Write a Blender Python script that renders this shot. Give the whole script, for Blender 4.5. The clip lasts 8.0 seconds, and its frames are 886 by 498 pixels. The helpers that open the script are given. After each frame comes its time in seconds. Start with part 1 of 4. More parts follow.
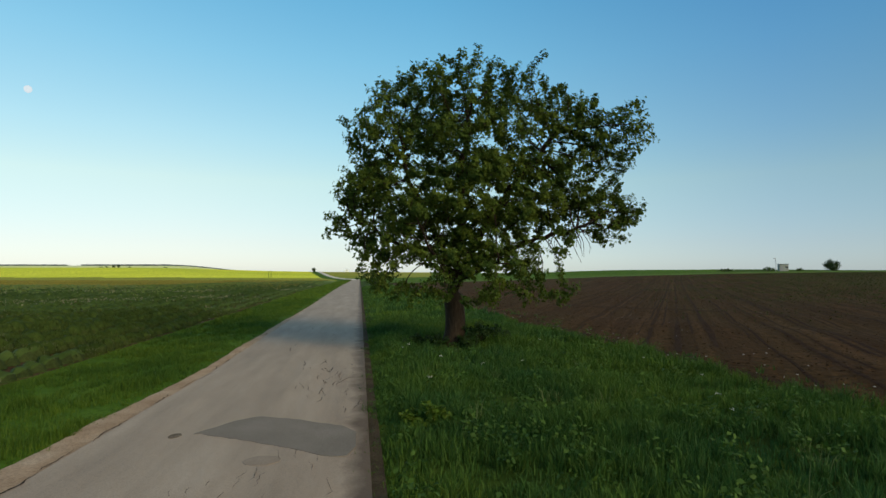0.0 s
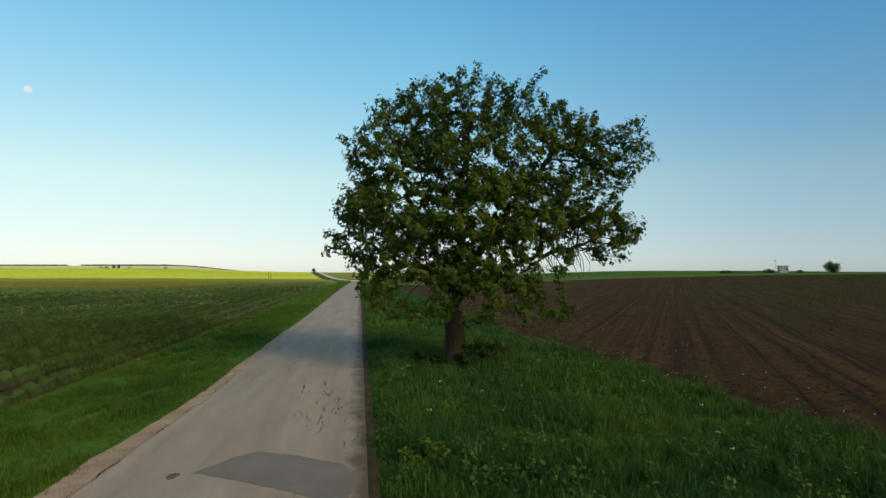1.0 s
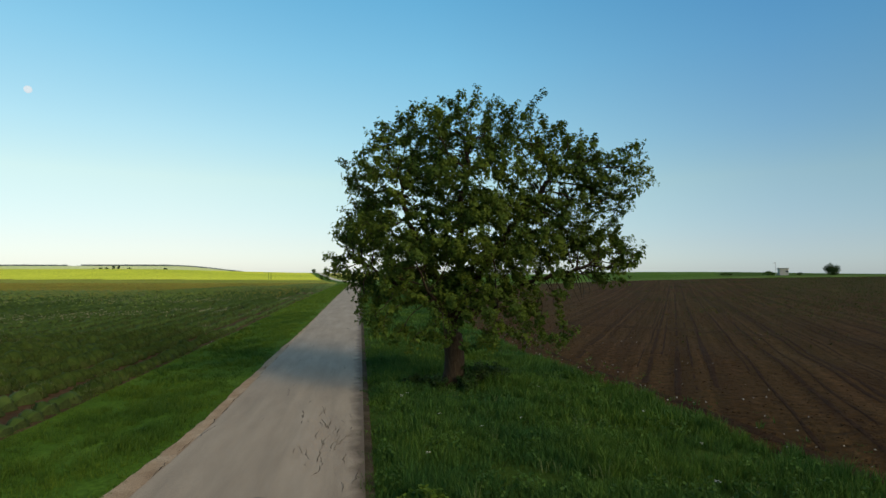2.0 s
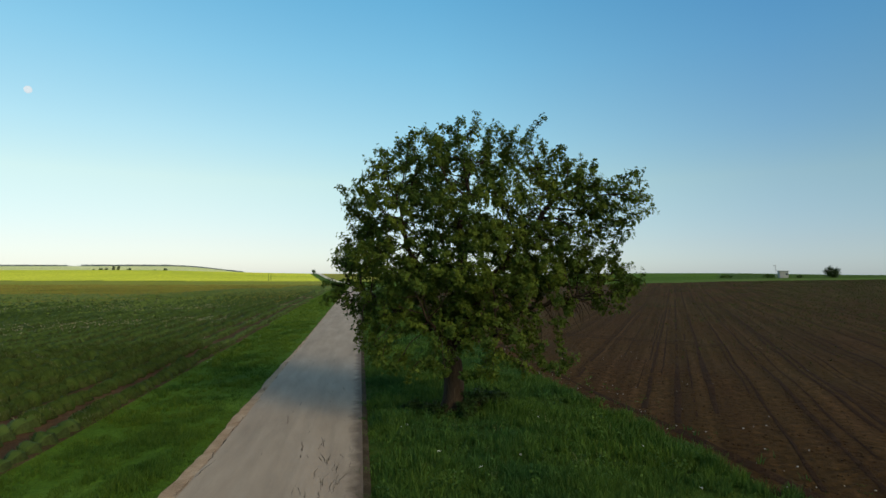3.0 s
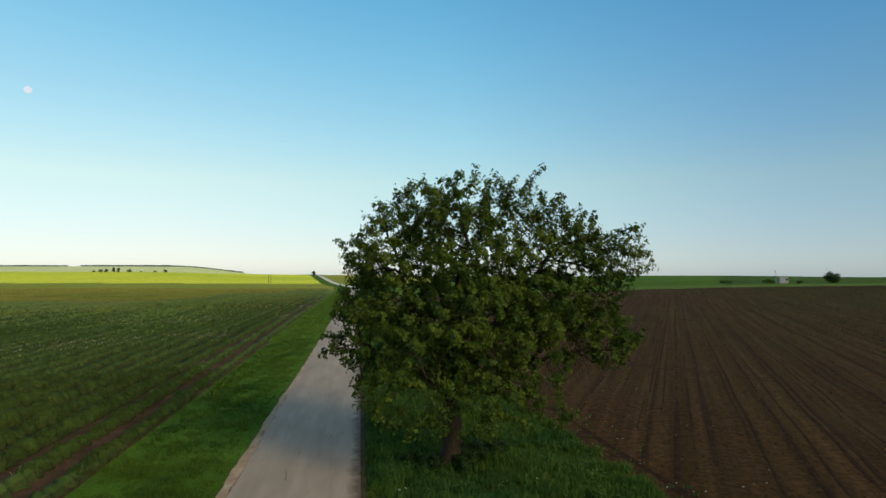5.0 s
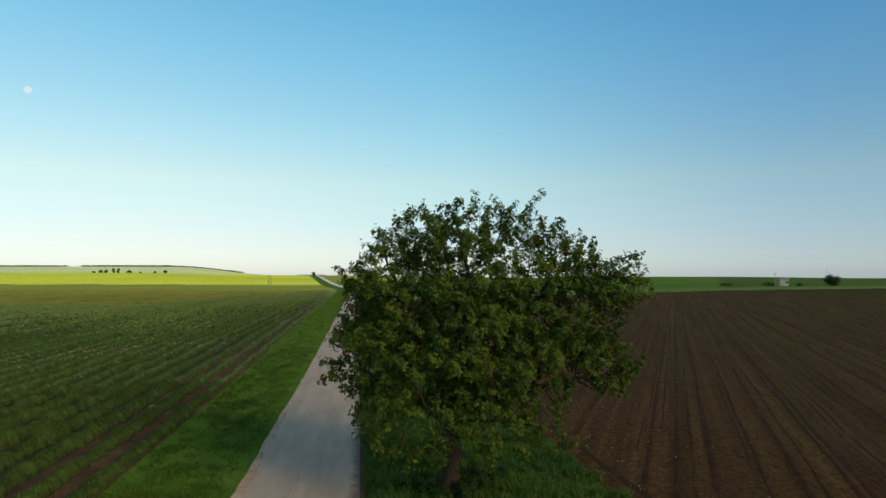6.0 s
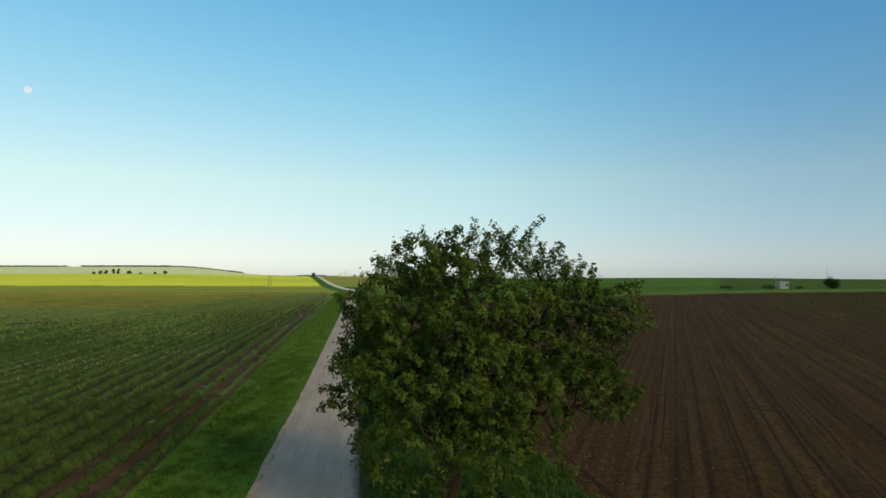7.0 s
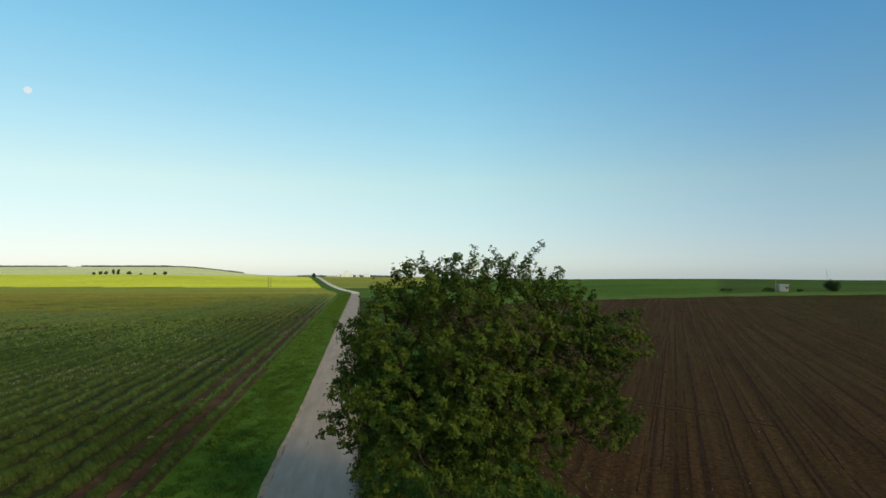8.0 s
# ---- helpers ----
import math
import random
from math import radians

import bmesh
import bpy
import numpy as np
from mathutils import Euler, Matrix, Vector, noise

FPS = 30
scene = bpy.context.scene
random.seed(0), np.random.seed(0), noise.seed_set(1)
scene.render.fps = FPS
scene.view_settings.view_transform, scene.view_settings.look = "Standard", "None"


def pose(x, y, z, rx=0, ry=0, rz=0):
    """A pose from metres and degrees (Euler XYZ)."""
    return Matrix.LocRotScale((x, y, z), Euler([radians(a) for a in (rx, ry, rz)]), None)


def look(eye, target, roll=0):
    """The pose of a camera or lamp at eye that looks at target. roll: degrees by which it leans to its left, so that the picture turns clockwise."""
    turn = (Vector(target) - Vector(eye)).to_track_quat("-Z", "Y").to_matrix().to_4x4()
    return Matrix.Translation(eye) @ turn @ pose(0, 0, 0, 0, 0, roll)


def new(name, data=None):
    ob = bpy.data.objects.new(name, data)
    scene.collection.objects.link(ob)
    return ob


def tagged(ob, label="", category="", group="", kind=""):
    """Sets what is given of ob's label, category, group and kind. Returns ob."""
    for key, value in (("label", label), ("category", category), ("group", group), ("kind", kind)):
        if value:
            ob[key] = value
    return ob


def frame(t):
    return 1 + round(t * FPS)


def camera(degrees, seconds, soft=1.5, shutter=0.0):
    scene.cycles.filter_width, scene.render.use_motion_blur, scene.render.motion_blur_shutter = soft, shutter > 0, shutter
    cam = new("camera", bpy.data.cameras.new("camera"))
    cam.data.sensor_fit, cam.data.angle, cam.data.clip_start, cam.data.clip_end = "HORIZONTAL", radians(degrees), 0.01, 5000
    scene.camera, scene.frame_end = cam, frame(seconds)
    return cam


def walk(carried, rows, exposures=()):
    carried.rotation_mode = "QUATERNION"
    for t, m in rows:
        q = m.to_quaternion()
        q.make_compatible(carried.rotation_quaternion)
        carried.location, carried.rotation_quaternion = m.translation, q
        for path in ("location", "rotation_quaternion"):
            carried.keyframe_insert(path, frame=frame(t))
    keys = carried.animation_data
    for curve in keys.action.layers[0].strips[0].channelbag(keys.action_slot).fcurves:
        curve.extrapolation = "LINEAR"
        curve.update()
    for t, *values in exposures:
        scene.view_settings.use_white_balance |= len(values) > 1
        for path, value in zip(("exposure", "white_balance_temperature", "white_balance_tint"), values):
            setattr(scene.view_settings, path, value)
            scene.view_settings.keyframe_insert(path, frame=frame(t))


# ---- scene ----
# The camera rises straight up beside a country lane; the lane runs along +y, its right edge is x = 0.
cam = camera(74.0, 8.0, soft=1.5)
HEADING, TILT, LOW, RISE, DRIFT = 8.05, 2.4, 2.5, 6.6, 0.15
PATH = [
    (0.0, 0.0), (0.5, 0.041), (1.0, 0.090), (1.5, 0.1445), (2.25, 0.239), (3.0, 0.337), (3.5, 0.404), (4.0, 0.470), (4.5, 0.537),
    (5.25, 0.635), (6.0, 0.733), (6.5, 0.800), (7.0, 0.867), (7.5, 0.935), (8.0, 1.0),
]
walk(cam, [(t, pose(-0.12 + DRIFT * f, 0, LOW + RISE * f, 90 + TILT, 0, -HEADING)) for t, f in PATH])

# ---- world and sun ----
SUN_SIDE, SUN_UP = -141.0, 26.0  # degrees to the left of +y, degrees above the horizon
world = bpy.data.worlds.new("sky")
scene.world = world
world.use_nodes = True
wn = world.node_tree.nodes
sky = wn.new("ShaderNodeTexSky")
sky.sky_type, sky.sun_disc = "NISHITA", False
sky.sun_elevation, sky.sun_rotation = radians(SUN_UP), radians(-SUN_SIDE)
sky.air_density, sky.dust_density, sky.ozone_density = 0.8, 0.4, 5.0
wn["Background"].inputs["Strength"].default_value = 0.15
soft = wn.new("ShaderNodeGamma")
soft.inputs["Gamma"].default_value = 0.6
tint = wn.new("ShaderNodeHueSaturation")
tint.inputs["Saturation"].default_value = 1.18
world.node_tree.links.new(sky.outputs["Color"], soft.inputs["Color"])
world.node_tree.links.new(soft.outputs["Color"], tint.inputs["Color"])
cast = wn.new("ShaderNodeMix")
cast.data_type, cast.blend_type = "RGBA", "MULTIPLY"
cast.inputs["Factor"].default_value, cast.inputs["B"].default_value = 1.0, (1.14, 1.1, 0.89, 1)
world.node_tree.links.new(tint.outputs["Color"], cast.inputs["A"])
# a clear sky deepens with height, and is darkest at right angles to the sun
way = wn.new("ShaderNodeTexCoord")
axes = wn.new("ShaderNodeSeparateXYZ")
world.node_tree.links.new(way.outputs["Generated"], axes.inputs[0])
toward = wn.new("ShaderNodeVectorMath")
toward.operation = "DOT_PRODUCT"
toward.inputs[1].default_value = (-math.sin(radians(SUN_SIDE)), math.cos(radians(SUN_SIDE)), 0)
world.node_tree.links.new(way.outputs["Generated"], toward.inputs[0])
across = wn.new("ShaderNodeMath")
across.operation = "ABSOLUTE"
world.node_tree.links.new(toward.outputs["Value"], across.inputs[0])
last = cast.outputs["Result"]
# the last height stop warms the unseen zenith, added to make shadows less blue
for source, stops in ((axes.outputs["Z"], ((0.0, (0.71, 0.73, 0.86)), (0.05, (0.83, 0.78, 0.82)), (0.15, (1.05, 0.985, 0.855)), (0.22, (0.925, 1.03, 0.97)), (0.34, (0.7, 1.03, 1.08)), (0.45, (0.52, 0.97, 1.11)), (0.8, (1.3, 1.0, 0.88)))),
                      (across.outputs[0], ((0.0, (0.52, 0.61, 0.73)), (0.22, (0.635, 0.705, 0.84)), (0.64, (1.0, 1.0, 1.0)), (0.92, (1.15, 1.015, 0.965))))):
    deep = wn.new("ShaderNodeValToRGB")
    spots = deep.color_ramp.elements
    while len(spots) < len(stops):
        spots.new(0.5)
    for e, (at, c) in zip(spots, stops):
        e.position, e.color = at, (*c, 1)
    world.node_tree.links.new(source, deep.inputs["Fac"])
    times = wn.new("ShaderNodeMix")
    times.data_type, times.blend_type = "RGBA", "MULTIPLY"
    times.inputs["Factor"].default_value = 1.0
    if source == across.outputs[0]:
        fade = wn.new("ShaderNodeMapRange")
        fade.inputs["From Max"].default_value, fade.inputs["To Min"].default_value = 0.22, 0.62
        world.node_tree.links.new(axes.outputs["Z"], fade.inputs["Value"])
        world.node_tree.links.new(fade.outputs["Result"], times.inputs["Factor"])
    world.node_tree.links.new(last, times.inputs["A"])
    world.node_tree.links.new(deep.outputs["Color"], times.inputs["B"])
    last = times.outputs["Result"]
world.node_tree.links.new(last, wn["Background"].inputs["Color"])
lamp = bpy.data.lights.new("sun", "SUN")
lamp.energy, lamp.angle, lamp.color = 1.05, radians(24), (1.0, 0.80, 0.47)
sun = new("sun", lamp)
a = radians(SUN_SIDE)
sun.matrix_world = look((-math.sin(a) * 50, math.cos(a) * 50, 50 * math.tan(radians(SUN_UP))), (0, 0, 0))
scene.view_settings.exposure = 1.25

# ---- helpers for building ----
CH, SH = math.cos(radians(HEADING)), math.sin(radians(HEADING))
RNG = np.random.default_rng(7)


def spot(ahead, right):
    """Ground plan: metres ahead along the view's heading and to its right."""
    return SH * ahead + CH * right, CH * ahead - SH * right


def smooth(lo, hi, v):
    t = np.clip((v - lo) / (hi - lo), 0, 1)
    return t * t * (3 - 2 * t)


def waves(x, y, size, seed=0):
    """Cheap smooth noise in about -1..1 from a few crossing sines."""
    r = np.random.default_rng(seed)
    out = 0
    for k in range(6):
        th, ph, s = r.uniform(0, 6.28), r.uniform(0, 6.28), size * r.uniform(0.6, 1.6)
        out = out + np.sin((x * math.cos(th) + y * math.sin(th)) * 6.283 / s + ph)
    return out / 3.2


def row_turn(y):
    """The lavender rows part slowly from the lane."""
    return -0.008 * (np.maximum(y, 0) - 30)


def height(x, y):
    """The lie of the land, in metres."""
    x, y = np.asarray(x, float), np.asarray(y, float)
    ahead, right = SH * x + CH * y, CH * x - SH * y
    far = np.maximum(ahead, 30)
    b = right / far
    d = np.where(ahead > 0, np.maximum(ahead, 1), 1)
    # right: slope up to a ridge, with a swell at the field's end
    zr = (5.0 - 1.3 * smooth(0.45, 0.75, b)) * smooth(60, 420, d) - 85 * smooth(425, 2600, d) + 2.4 * np.exp(-((d - 190) / 110) ** 2) * smooth(0, 150, right)
    # left: shallow dip, then a long rise with a crest
    end = 540 + 190 * smooth(-0.5, -0.2, b)
    rise = 5.2 + 3.6 * (1 - smooth(-0.55, -0.15, b))
    hills = 1 - smooth(-0.46, -0.27, b)
    zl = -0.7 * smooth(80, 286, d) + rise * smooth(385, end, d) - (12 - 10 * hills) * smooth(end + 20, 1500, d)
    zl = zl + hills * 44 * smooth(1500, 3700, d)
    w = smooth(-0.15, 0.35, b)
    z = zr * w + zl * (1 - w)
    # the lavender field lies lower than the lane
    z = z - 0.27 * smooth(4.3, 7.8, -x) * (1 - smooth(250, 400, d))
    near = 1 - smooth(60, 140, np.hypot(x, y))
    z = z + 0.06 * waves(x, y, 9, 3) * near * smooth(0.3, 2.0, np.maximum(x, -4.4 - x))
    z = z - 0.09 * np.exp(-((x + 10.15 - row_turn(y) + 0.1 * waves(y, x * 0, 14, 5)) / 0.35) ** 2) * (1 - smooth(150, 260, y))
    return z


def tall(x, y):
    return float(height(x, y))


def mesh_of(name, verts, faces, smooth_faces=False):
    me = bpy.data.meshes.new(name)
    verts, faces = np.asarray(verts, np.float32), np.asarray(faces, np.int32)
    n, k = faces.shape
    me.vertices.add(len(verts))
    me.vertices.foreach_set("co", verts.ravel())
    me.loops.add(n * k)
    me.loops.foreach_set("vertex_index", faces.ravel())
    me.polygons.add(n)
    me.polygons.foreach_set("loop_start", np.arange(0, n * k, k, dtype=np.int32))
    me.polygons.foreach_set("loop_total", np.full(n, k, np.int32))
    if smooth_faces:
        me.polygons.foreach_set("use_smooth", np.ones(n, bool))
    me.update(calc_edges=True)
    me.validate()
    return me


def put(name, me, material, parent=None, label=""):
    """Links a mesh as one object, under its parent if there is one."""
    ob = new(name, me)
    if material:
        me.materials.append(material)
    if parent:
        ob.parent = parent
    return tagged(ob, label)


def part(name, bm, material, parent, label=""):
    me = bpy.data.meshes.new(name)
    bm.to_mesh(me)
    bm.free()
    return put(name, me, material, parent, label)


# ---- materials ----
def material(name, rough=0.9, spec=0.3):
    m = bpy.data.materials.new(name)
    m.use_nodes = True
    p = m.node_tree.nodes["Principled BSDF"]
    p.inputs["Roughness"].default_value = rough
    p.inputs["Specular IOR Level"].default_value = spec
    return m, m.node_tree.nodes, m.node_tree.links, p


def coords(nodes, links, scale=(1, 1, 1), turn=0.0):
    g = nodes.new("ShaderNodeNewGeometry")
    mp = nodes.new("ShaderNodeMapping")
    mp.inputs["Scale"].default_value = scale
    rot = nodes.new("ShaderNodeVectorRotate")
    rot.rotation_type = "Z_AXIS"
    rot.inputs["Angle"].default_value = radians(turn)
    links.new(g.outputs["Position"], rot.inputs["Vector"])
    links.new(rot.outputs["Vector"], mp.inputs["Vector"])
    return mp.outputs["Vector"]


def noise_of(nodes, links, vec, scale, detail=4, rough=0.6):
    n = nodes.new("ShaderNodeTexNoise")
    n.inputs["Scale"].default_value, n.inputs["Detail"].default_value, n.inputs["Roughness"].default_value = scale, detail, rough
    links.new(vec, n.inputs["Vector"])
    return n.outputs["Fac"]


def ramp(nodes, links, fac, *stops):
    r = nodes.new("ShaderNodeValToRGB")
    el = r.color_ramp.elements
    while len(el) < len(stops):
        el.new(0.5)
    for e, (at, c) in zip(el, stops):
        e.position, e.color = at, (*c, 1)
    links.new(fac, r.inputs["Fac"])
    return r.outputs["Color"]


def mix(nodes, links, fac, one, two, kind="MIX"):
    m = nodes.new("ShaderNodeMix")
    m.data_type, m.blend_type = "RGBA", kind
    for sock, v in ((m.inputs["Factor"], fac), (m.inputs["A"], one), (m.inputs["B"], two)):
        if isinstance(v, (int, float)):
            sock.default_value = v
        elif isinstance(v, tuple):
            sock.default_value = (*v, 1)
        else:
            links.new(v, sock)
    return m.outputs["Result"]


def bump(nodes, links, p, fac, strength, distance):
    b = nodes.new("ShaderNodeBump")
    b.inputs["Strength"].default_value, b.inputs["Distance"].default_value = strength, distance
    links.new(fac, b.inputs["Height"])
    links.new(b.outputs["Normal"], p.inputs["Normal"])


def earth(name, dark, mid, light, big=0.15, fine=9.0, stretch=(1, 1, 1), turn=0.0, lift=0.05, grain=0.4):
    """Ground cover: two scales of mottling and a relief."""
    m, n, l, p = material(name, 1.0, 0.05)
    v = coords(n, l, stretch, turn)
    c1 = ramp(n, l, noise_of(n, l, v, big, 5), (0.35, dark), (0.52, mid), (0.68, light))
    f = noise_of(n, l, coords(n, l), fine, 6, 0.7)
    c2 = ramp(n, l, f, (0.3, (0.95 - grain,) * 3), (0.7, (0.95 + grain, 0.92 + grain, 0.9 + grain)))
    l.new(mix(n, l, 1.0, c1, c2, "MULTIPLY"), p.inputs["Base Color"])
    bump(n, l, p, f, 0.8, lift)
    return m


M_TURF = earth("turf", (0.025, 0.045, 0.006), (0.038, 0.068, 0.009), (0.06, 0.095, 0.014), 0.4, 14)
M_VERGETURF = earth("verge_turf", (0.05, 0.10, 0.008), (0.068, 0.132, 0.011), (0.095, 0.165, 0.017), 0.25, 8)
M_LAVSOIL = earth("lavender_soil", (0.052, 0.031, 0.0165), (0.075, 0.044, 0.0235), (0.106, 0.063, 0.034), 0.5, 12)
# Soil of the row gaps, its colour darkened for the bushes' shade.
M_LAVSHADE = earth("shaded_row_soil", (0.026, 0.03, 0.011), (0.036, 0.038, 0.0145), (0.05, 0.046, 0.02), 0.5, 12)
M_CROP = earth("low_crop", (0.121, 0.1815, 0.0187), (0.165, 0.22, 0.0242), (0.2145, 0.2475, 0.033), 0.03, 1.2, (0.35, 1, 1), 0, 0.2)
M_OLIVE = earth("olive_crop", (0.216, 0.2538, 0.0302), (0.2808, 0.2862, 0.04), (0.3456, 0.3024, 0.054), 0.012, 1.0, (0.35, 1, 1), -8, 0.2)
M_RAPE = earth("rapeseed", (0.56, 0.6, 0.045), (0.7, 0.71, 0.055), (0.78, 0.76, 0.075), 0.01, 0.8, (0.4, 1, 1), -8, 0.3)
M_PLOUGH = earth("ploughed_soil", (0.04, 0.019, 0.0066), (0.061, 0.0305, 0.0105), (0.085, 0.0445, 0.0165), 1.6, 3.5, (1, 0.006, 1), 29.2, 0.2, 0.6)


def weedy(m, colour, most):
    """Thin seedlings coming up in patches."""
    n, l = m.node_tree.nodes, m.node_tree.links
    p = n["Principled BSDF"]
    old = p.inputs["Base Color"].links[0].from_socket
    fac = ramp(n, l, noise_of(n, l, coords(n, l, (1, 0.35, 1), 29.2), 0.05, 6, 0.7), (0.42, (0, 0, 0)), (0.7, (most,) * 3))
    l.new(mix(n, l, fac, old, colour), p.inputs["Base Color"])


weedy(M_PLOUGH, (0.055, 0.055, 0.014), 0.38)
M_WHEAT = earth("green_wheat", (0.058, 0.112, 0.009), (0.078, 0.143, 0.012), (0.1, 0.163, 0.016), 0.015, 0.7, (0.5, 1, 1), 0, 0.2)
M_DULLWHEAT = earth("darker_green_field", (0.04, 0.075, 0.009), (0.054, 0.096, 0.0115), (0.07, 0.112, 0.015), 0.015, 0.7, (0.5, 1, 1), 0, 0.2)
M_TRACK = earth("grass_track", (0.075, 0.135, 0.018), (0.095, 0.155, 0.025), (0.13, 0.17, 0.04), 0.2, 2, lift=0.1)
# Very pale: the distance haze over these fields is painted into the colour.
M_FAR = earth("hazy_far_fields", (0.68, 0.7, 0.28), (0.76, 0.76, 0.34), (0.82, 0.8, 0.4), 0.004, 0.1, (0.3, 1, 1), 0, 0.3)
# Blue-grey from haze painted in, not from the trees.
M_WOOD = earth("hazy_far_woods", (0.24, 0.29, 0.28), (0.28, 0.33, 0.32), (0.32, 0.37, 0.36), 0.01, 0.2, lift=0.5)


def road_material():
    m, n, l, p = material("old_asphalt", 0.78, 0.28)
    v = coords(n, l)
    c = ramp(n, l, noise_of(n, l, coords(n, l, (1.2, 0.25, 1)), 0.9, 6), (0.3, (0.295, 0.216, 0.155)), (0.55, (0.365, 0.274, 0.198)), (0.75, (0.42, 0.324, 0.243)))
    f = noise_of(n, l, v, 60, 4, 0.8)
    c = mix(n, l, 1.0, c, ramp(n, l, f, (0.3, (0.7, 0.7, 0.7)), (0.65, (1.15, 1.15, 1.15))), "MULTIPLY")
    worn = noise_of(n, l, coords(n, l, (2.2, 0.12, 1)), 1.0, 5, 0.65)
    c = mix(n, l, 1.0, c, ramp(n, l, worn, (0.33, (0.87, 0.875, 0.88)), (0.55, (1.0, 1.0, 1.0)), (0.7, (1.05, 1.04, 1.03))), "MULTIPLY")
    # earth carried onto the edges, its colour darkened for the tall grass's shade
    sep = n.new("ShaderNodeSeparateXYZ")
    l.new(v, sep.inputs[0])
    e = n.new("ShaderNodeMath")
    e.operation = "MULTIPLY_ADD"
    l.new(noise_of(n, l, v, 1.6, 5), e.inputs[0])
    e.inputs[1].default_value = 0.7
    side = n.new("ShaderNodeMath")
    side.operation = "MULTIPLY"
    side.inputs[1].default_value = 1.05
    l.new(sep.outputs["X"], side.inputs[0])
    l.new(side.outputs[0], e.inputs[2])
    c = mix(n, l, ramp(n, l, e.outputs[0], (-0.0, (0, 0, 0)), (0.3, (0.95, 0.95, 0.95))), c, (0.11, 0.072, 0.046))
    l.new(c, p.inputs["Base Color"])
    bump(n, l, p, f, 0.5, 0.01)
    return m


M_ROAD = road_material()
M_PATCH = earth("patch_asphalt", (0.19, 0.162, 0.135), (0.21, 0.18, 0.15), (0.235, 0.2, 0.17), 1.0, 70, lift=0.004)
M_FAINT = earth("faint_patch_asphalt", (0.26, 0.205, 0.16), (0.29, 0.23, 0.18), (0.32, 0.255, 0.2), 2.0, 60, lift=0.004)
M_HOLE = earth("pothole_dirt", (0.1, 0.078, 0.055), (0.14, 0.11, 0.08), (0.2, 0.16, 0.12), 6, 40, lift=0.01)
M_CRACK = earth("crack_dirt", (0.045, 0.035, 0.028), (0.06, 0.045, 0.035), (0.075, 0.06, 0.045), 3, 40, lift=0.004)
M_CLOD = earth("soil_clod", (0.034, 0.0205, 0.0105), (0.05, 0.031, 0.0165), (0.074, 0.049, 0.028), 2, 20, lift=0.02)
M_SHOULDER = earth("shoulder_grit", (0.33, 0.22, 0.14), (0.42, 0.29, 0.19), (0.5, 0.37, 0.26), 1.2, 35, lift=0.03)


def leaf_material(name, dark, mid, light, patch=0.6, glow=0.35, dry=None, patches=((0.7, 0.75, 0.7), (1.25, 1.15, 1.0))):
    """Thin leaves: colour by leaf and by larger patches, some light passes through."""
    m, n, l, p = material(name, 0.65, 0.18)
    g = n.new("ShaderNodeNewGeometry")
    c = ramp(n, l, g.outputs["Random Per Island"], (0.0, dark), (0.5, mid), (1.0, light))
    f = ramp(n, l, noise_of(n, l, coords(n, l), patch, 3), (0.35, patches[0]), (0.65, patches[1]))
    c = mix(n, l, 1.0, c, f, "MULTIPLY")
    if dry:
        # dry stalks in some stretches
        zone = ramp(n, l, noise_of(n, l, coords(n, l, (1, 0.5, 1)), 0.09, 4, 0.7), (0.46, (0, 0, 0)), (0.62, (1, 1, 1)))
        some = ramp(n, l, g.outputs["Random Per Island"], (0.78, (0, 0, 0)), (0.86, (1, 1, 1)))
        c = mix(n, l, mix(n, l, 1.0, zone, some, "MULTIPLY"), c, dry)
    l.new(c, p.inputs["Base Color"])
    t = n.new("ShaderNodeBsdfTranslucent")
    l.new(c, t.inputs["Color"])
    s = n.new("ShaderNodeMixShader")
    s.inputs[0].default_value = glow
    l.new(p.outputs[0], s.inputs[1])
    l.new(t.outputs[0], s.inputs[2])
    l.new(s.outputs[0], n["Material Output"].inputs["Surface"])
    return m


M_LEAF = leaf_material("oak_leaf", (0.062, 0.099, 0.0165), (0.077, 0.12, 0.02), (0.098, 0.143, 0.025), 0.8, 0.37, None, ((0.55, 0.66, 0.76), (1.38, 1.22, 0.95)))
M_LEAF.node_tree.nodes["Principled BSDF"].inputs["Specular IOR Level"].default_value = 0.08
M_GRASS = leaf_material("grass_blade", (0.036, 0.076, 0.0115), (0.058, 0.118, 0.018), (0.1, 0.172, 0.028), 0.22, 0.38, None, ((0.45, 0.7, 1.1), (1.28, 1.15, 0.9)))
M_VERGE = leaf_material("verge_grass_blade", (0.04, 0.084, 0.0085), (0.063, 0.12, 0.012), (0.104, 0.163, 0.02), 0.3, 0.35, None, ((0.6, 0.75, 0.9), (1.25, 1.12, 0.9)))
M_LAV = leaf_material("lavender_leaf", (0.028, 0.046, 0.0125), (0.045, 0.071, 0.018), (0.07, 0.102, 0.028), 0.5, 0.12, (0.19, 0.175, 0.12))
M_LAVCAP = leaf_material("lavender_cushion", (0.0327, 0.0542, 0.012), (0.0396, 0.0645, 0.0145), (0.0482, 0.0765, 0.018), 2.5, 0.05)
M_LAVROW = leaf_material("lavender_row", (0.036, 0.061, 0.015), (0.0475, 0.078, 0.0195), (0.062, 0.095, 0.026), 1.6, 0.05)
M_LAVFAR = leaf_material("weedy_lavender", (0.075, 0.118, 0.016), (0.098, 0.145, 0.02), (0.125, 0.171, 0.026), 0.3, 0.05)
M_LAVDRY = leaf_material("dry_lavender_tip", (0.14, 0.14, 0.1), (0.2, 0.195, 0.145), (0.28, 0.265, 0.21), 0.6, 0.1)
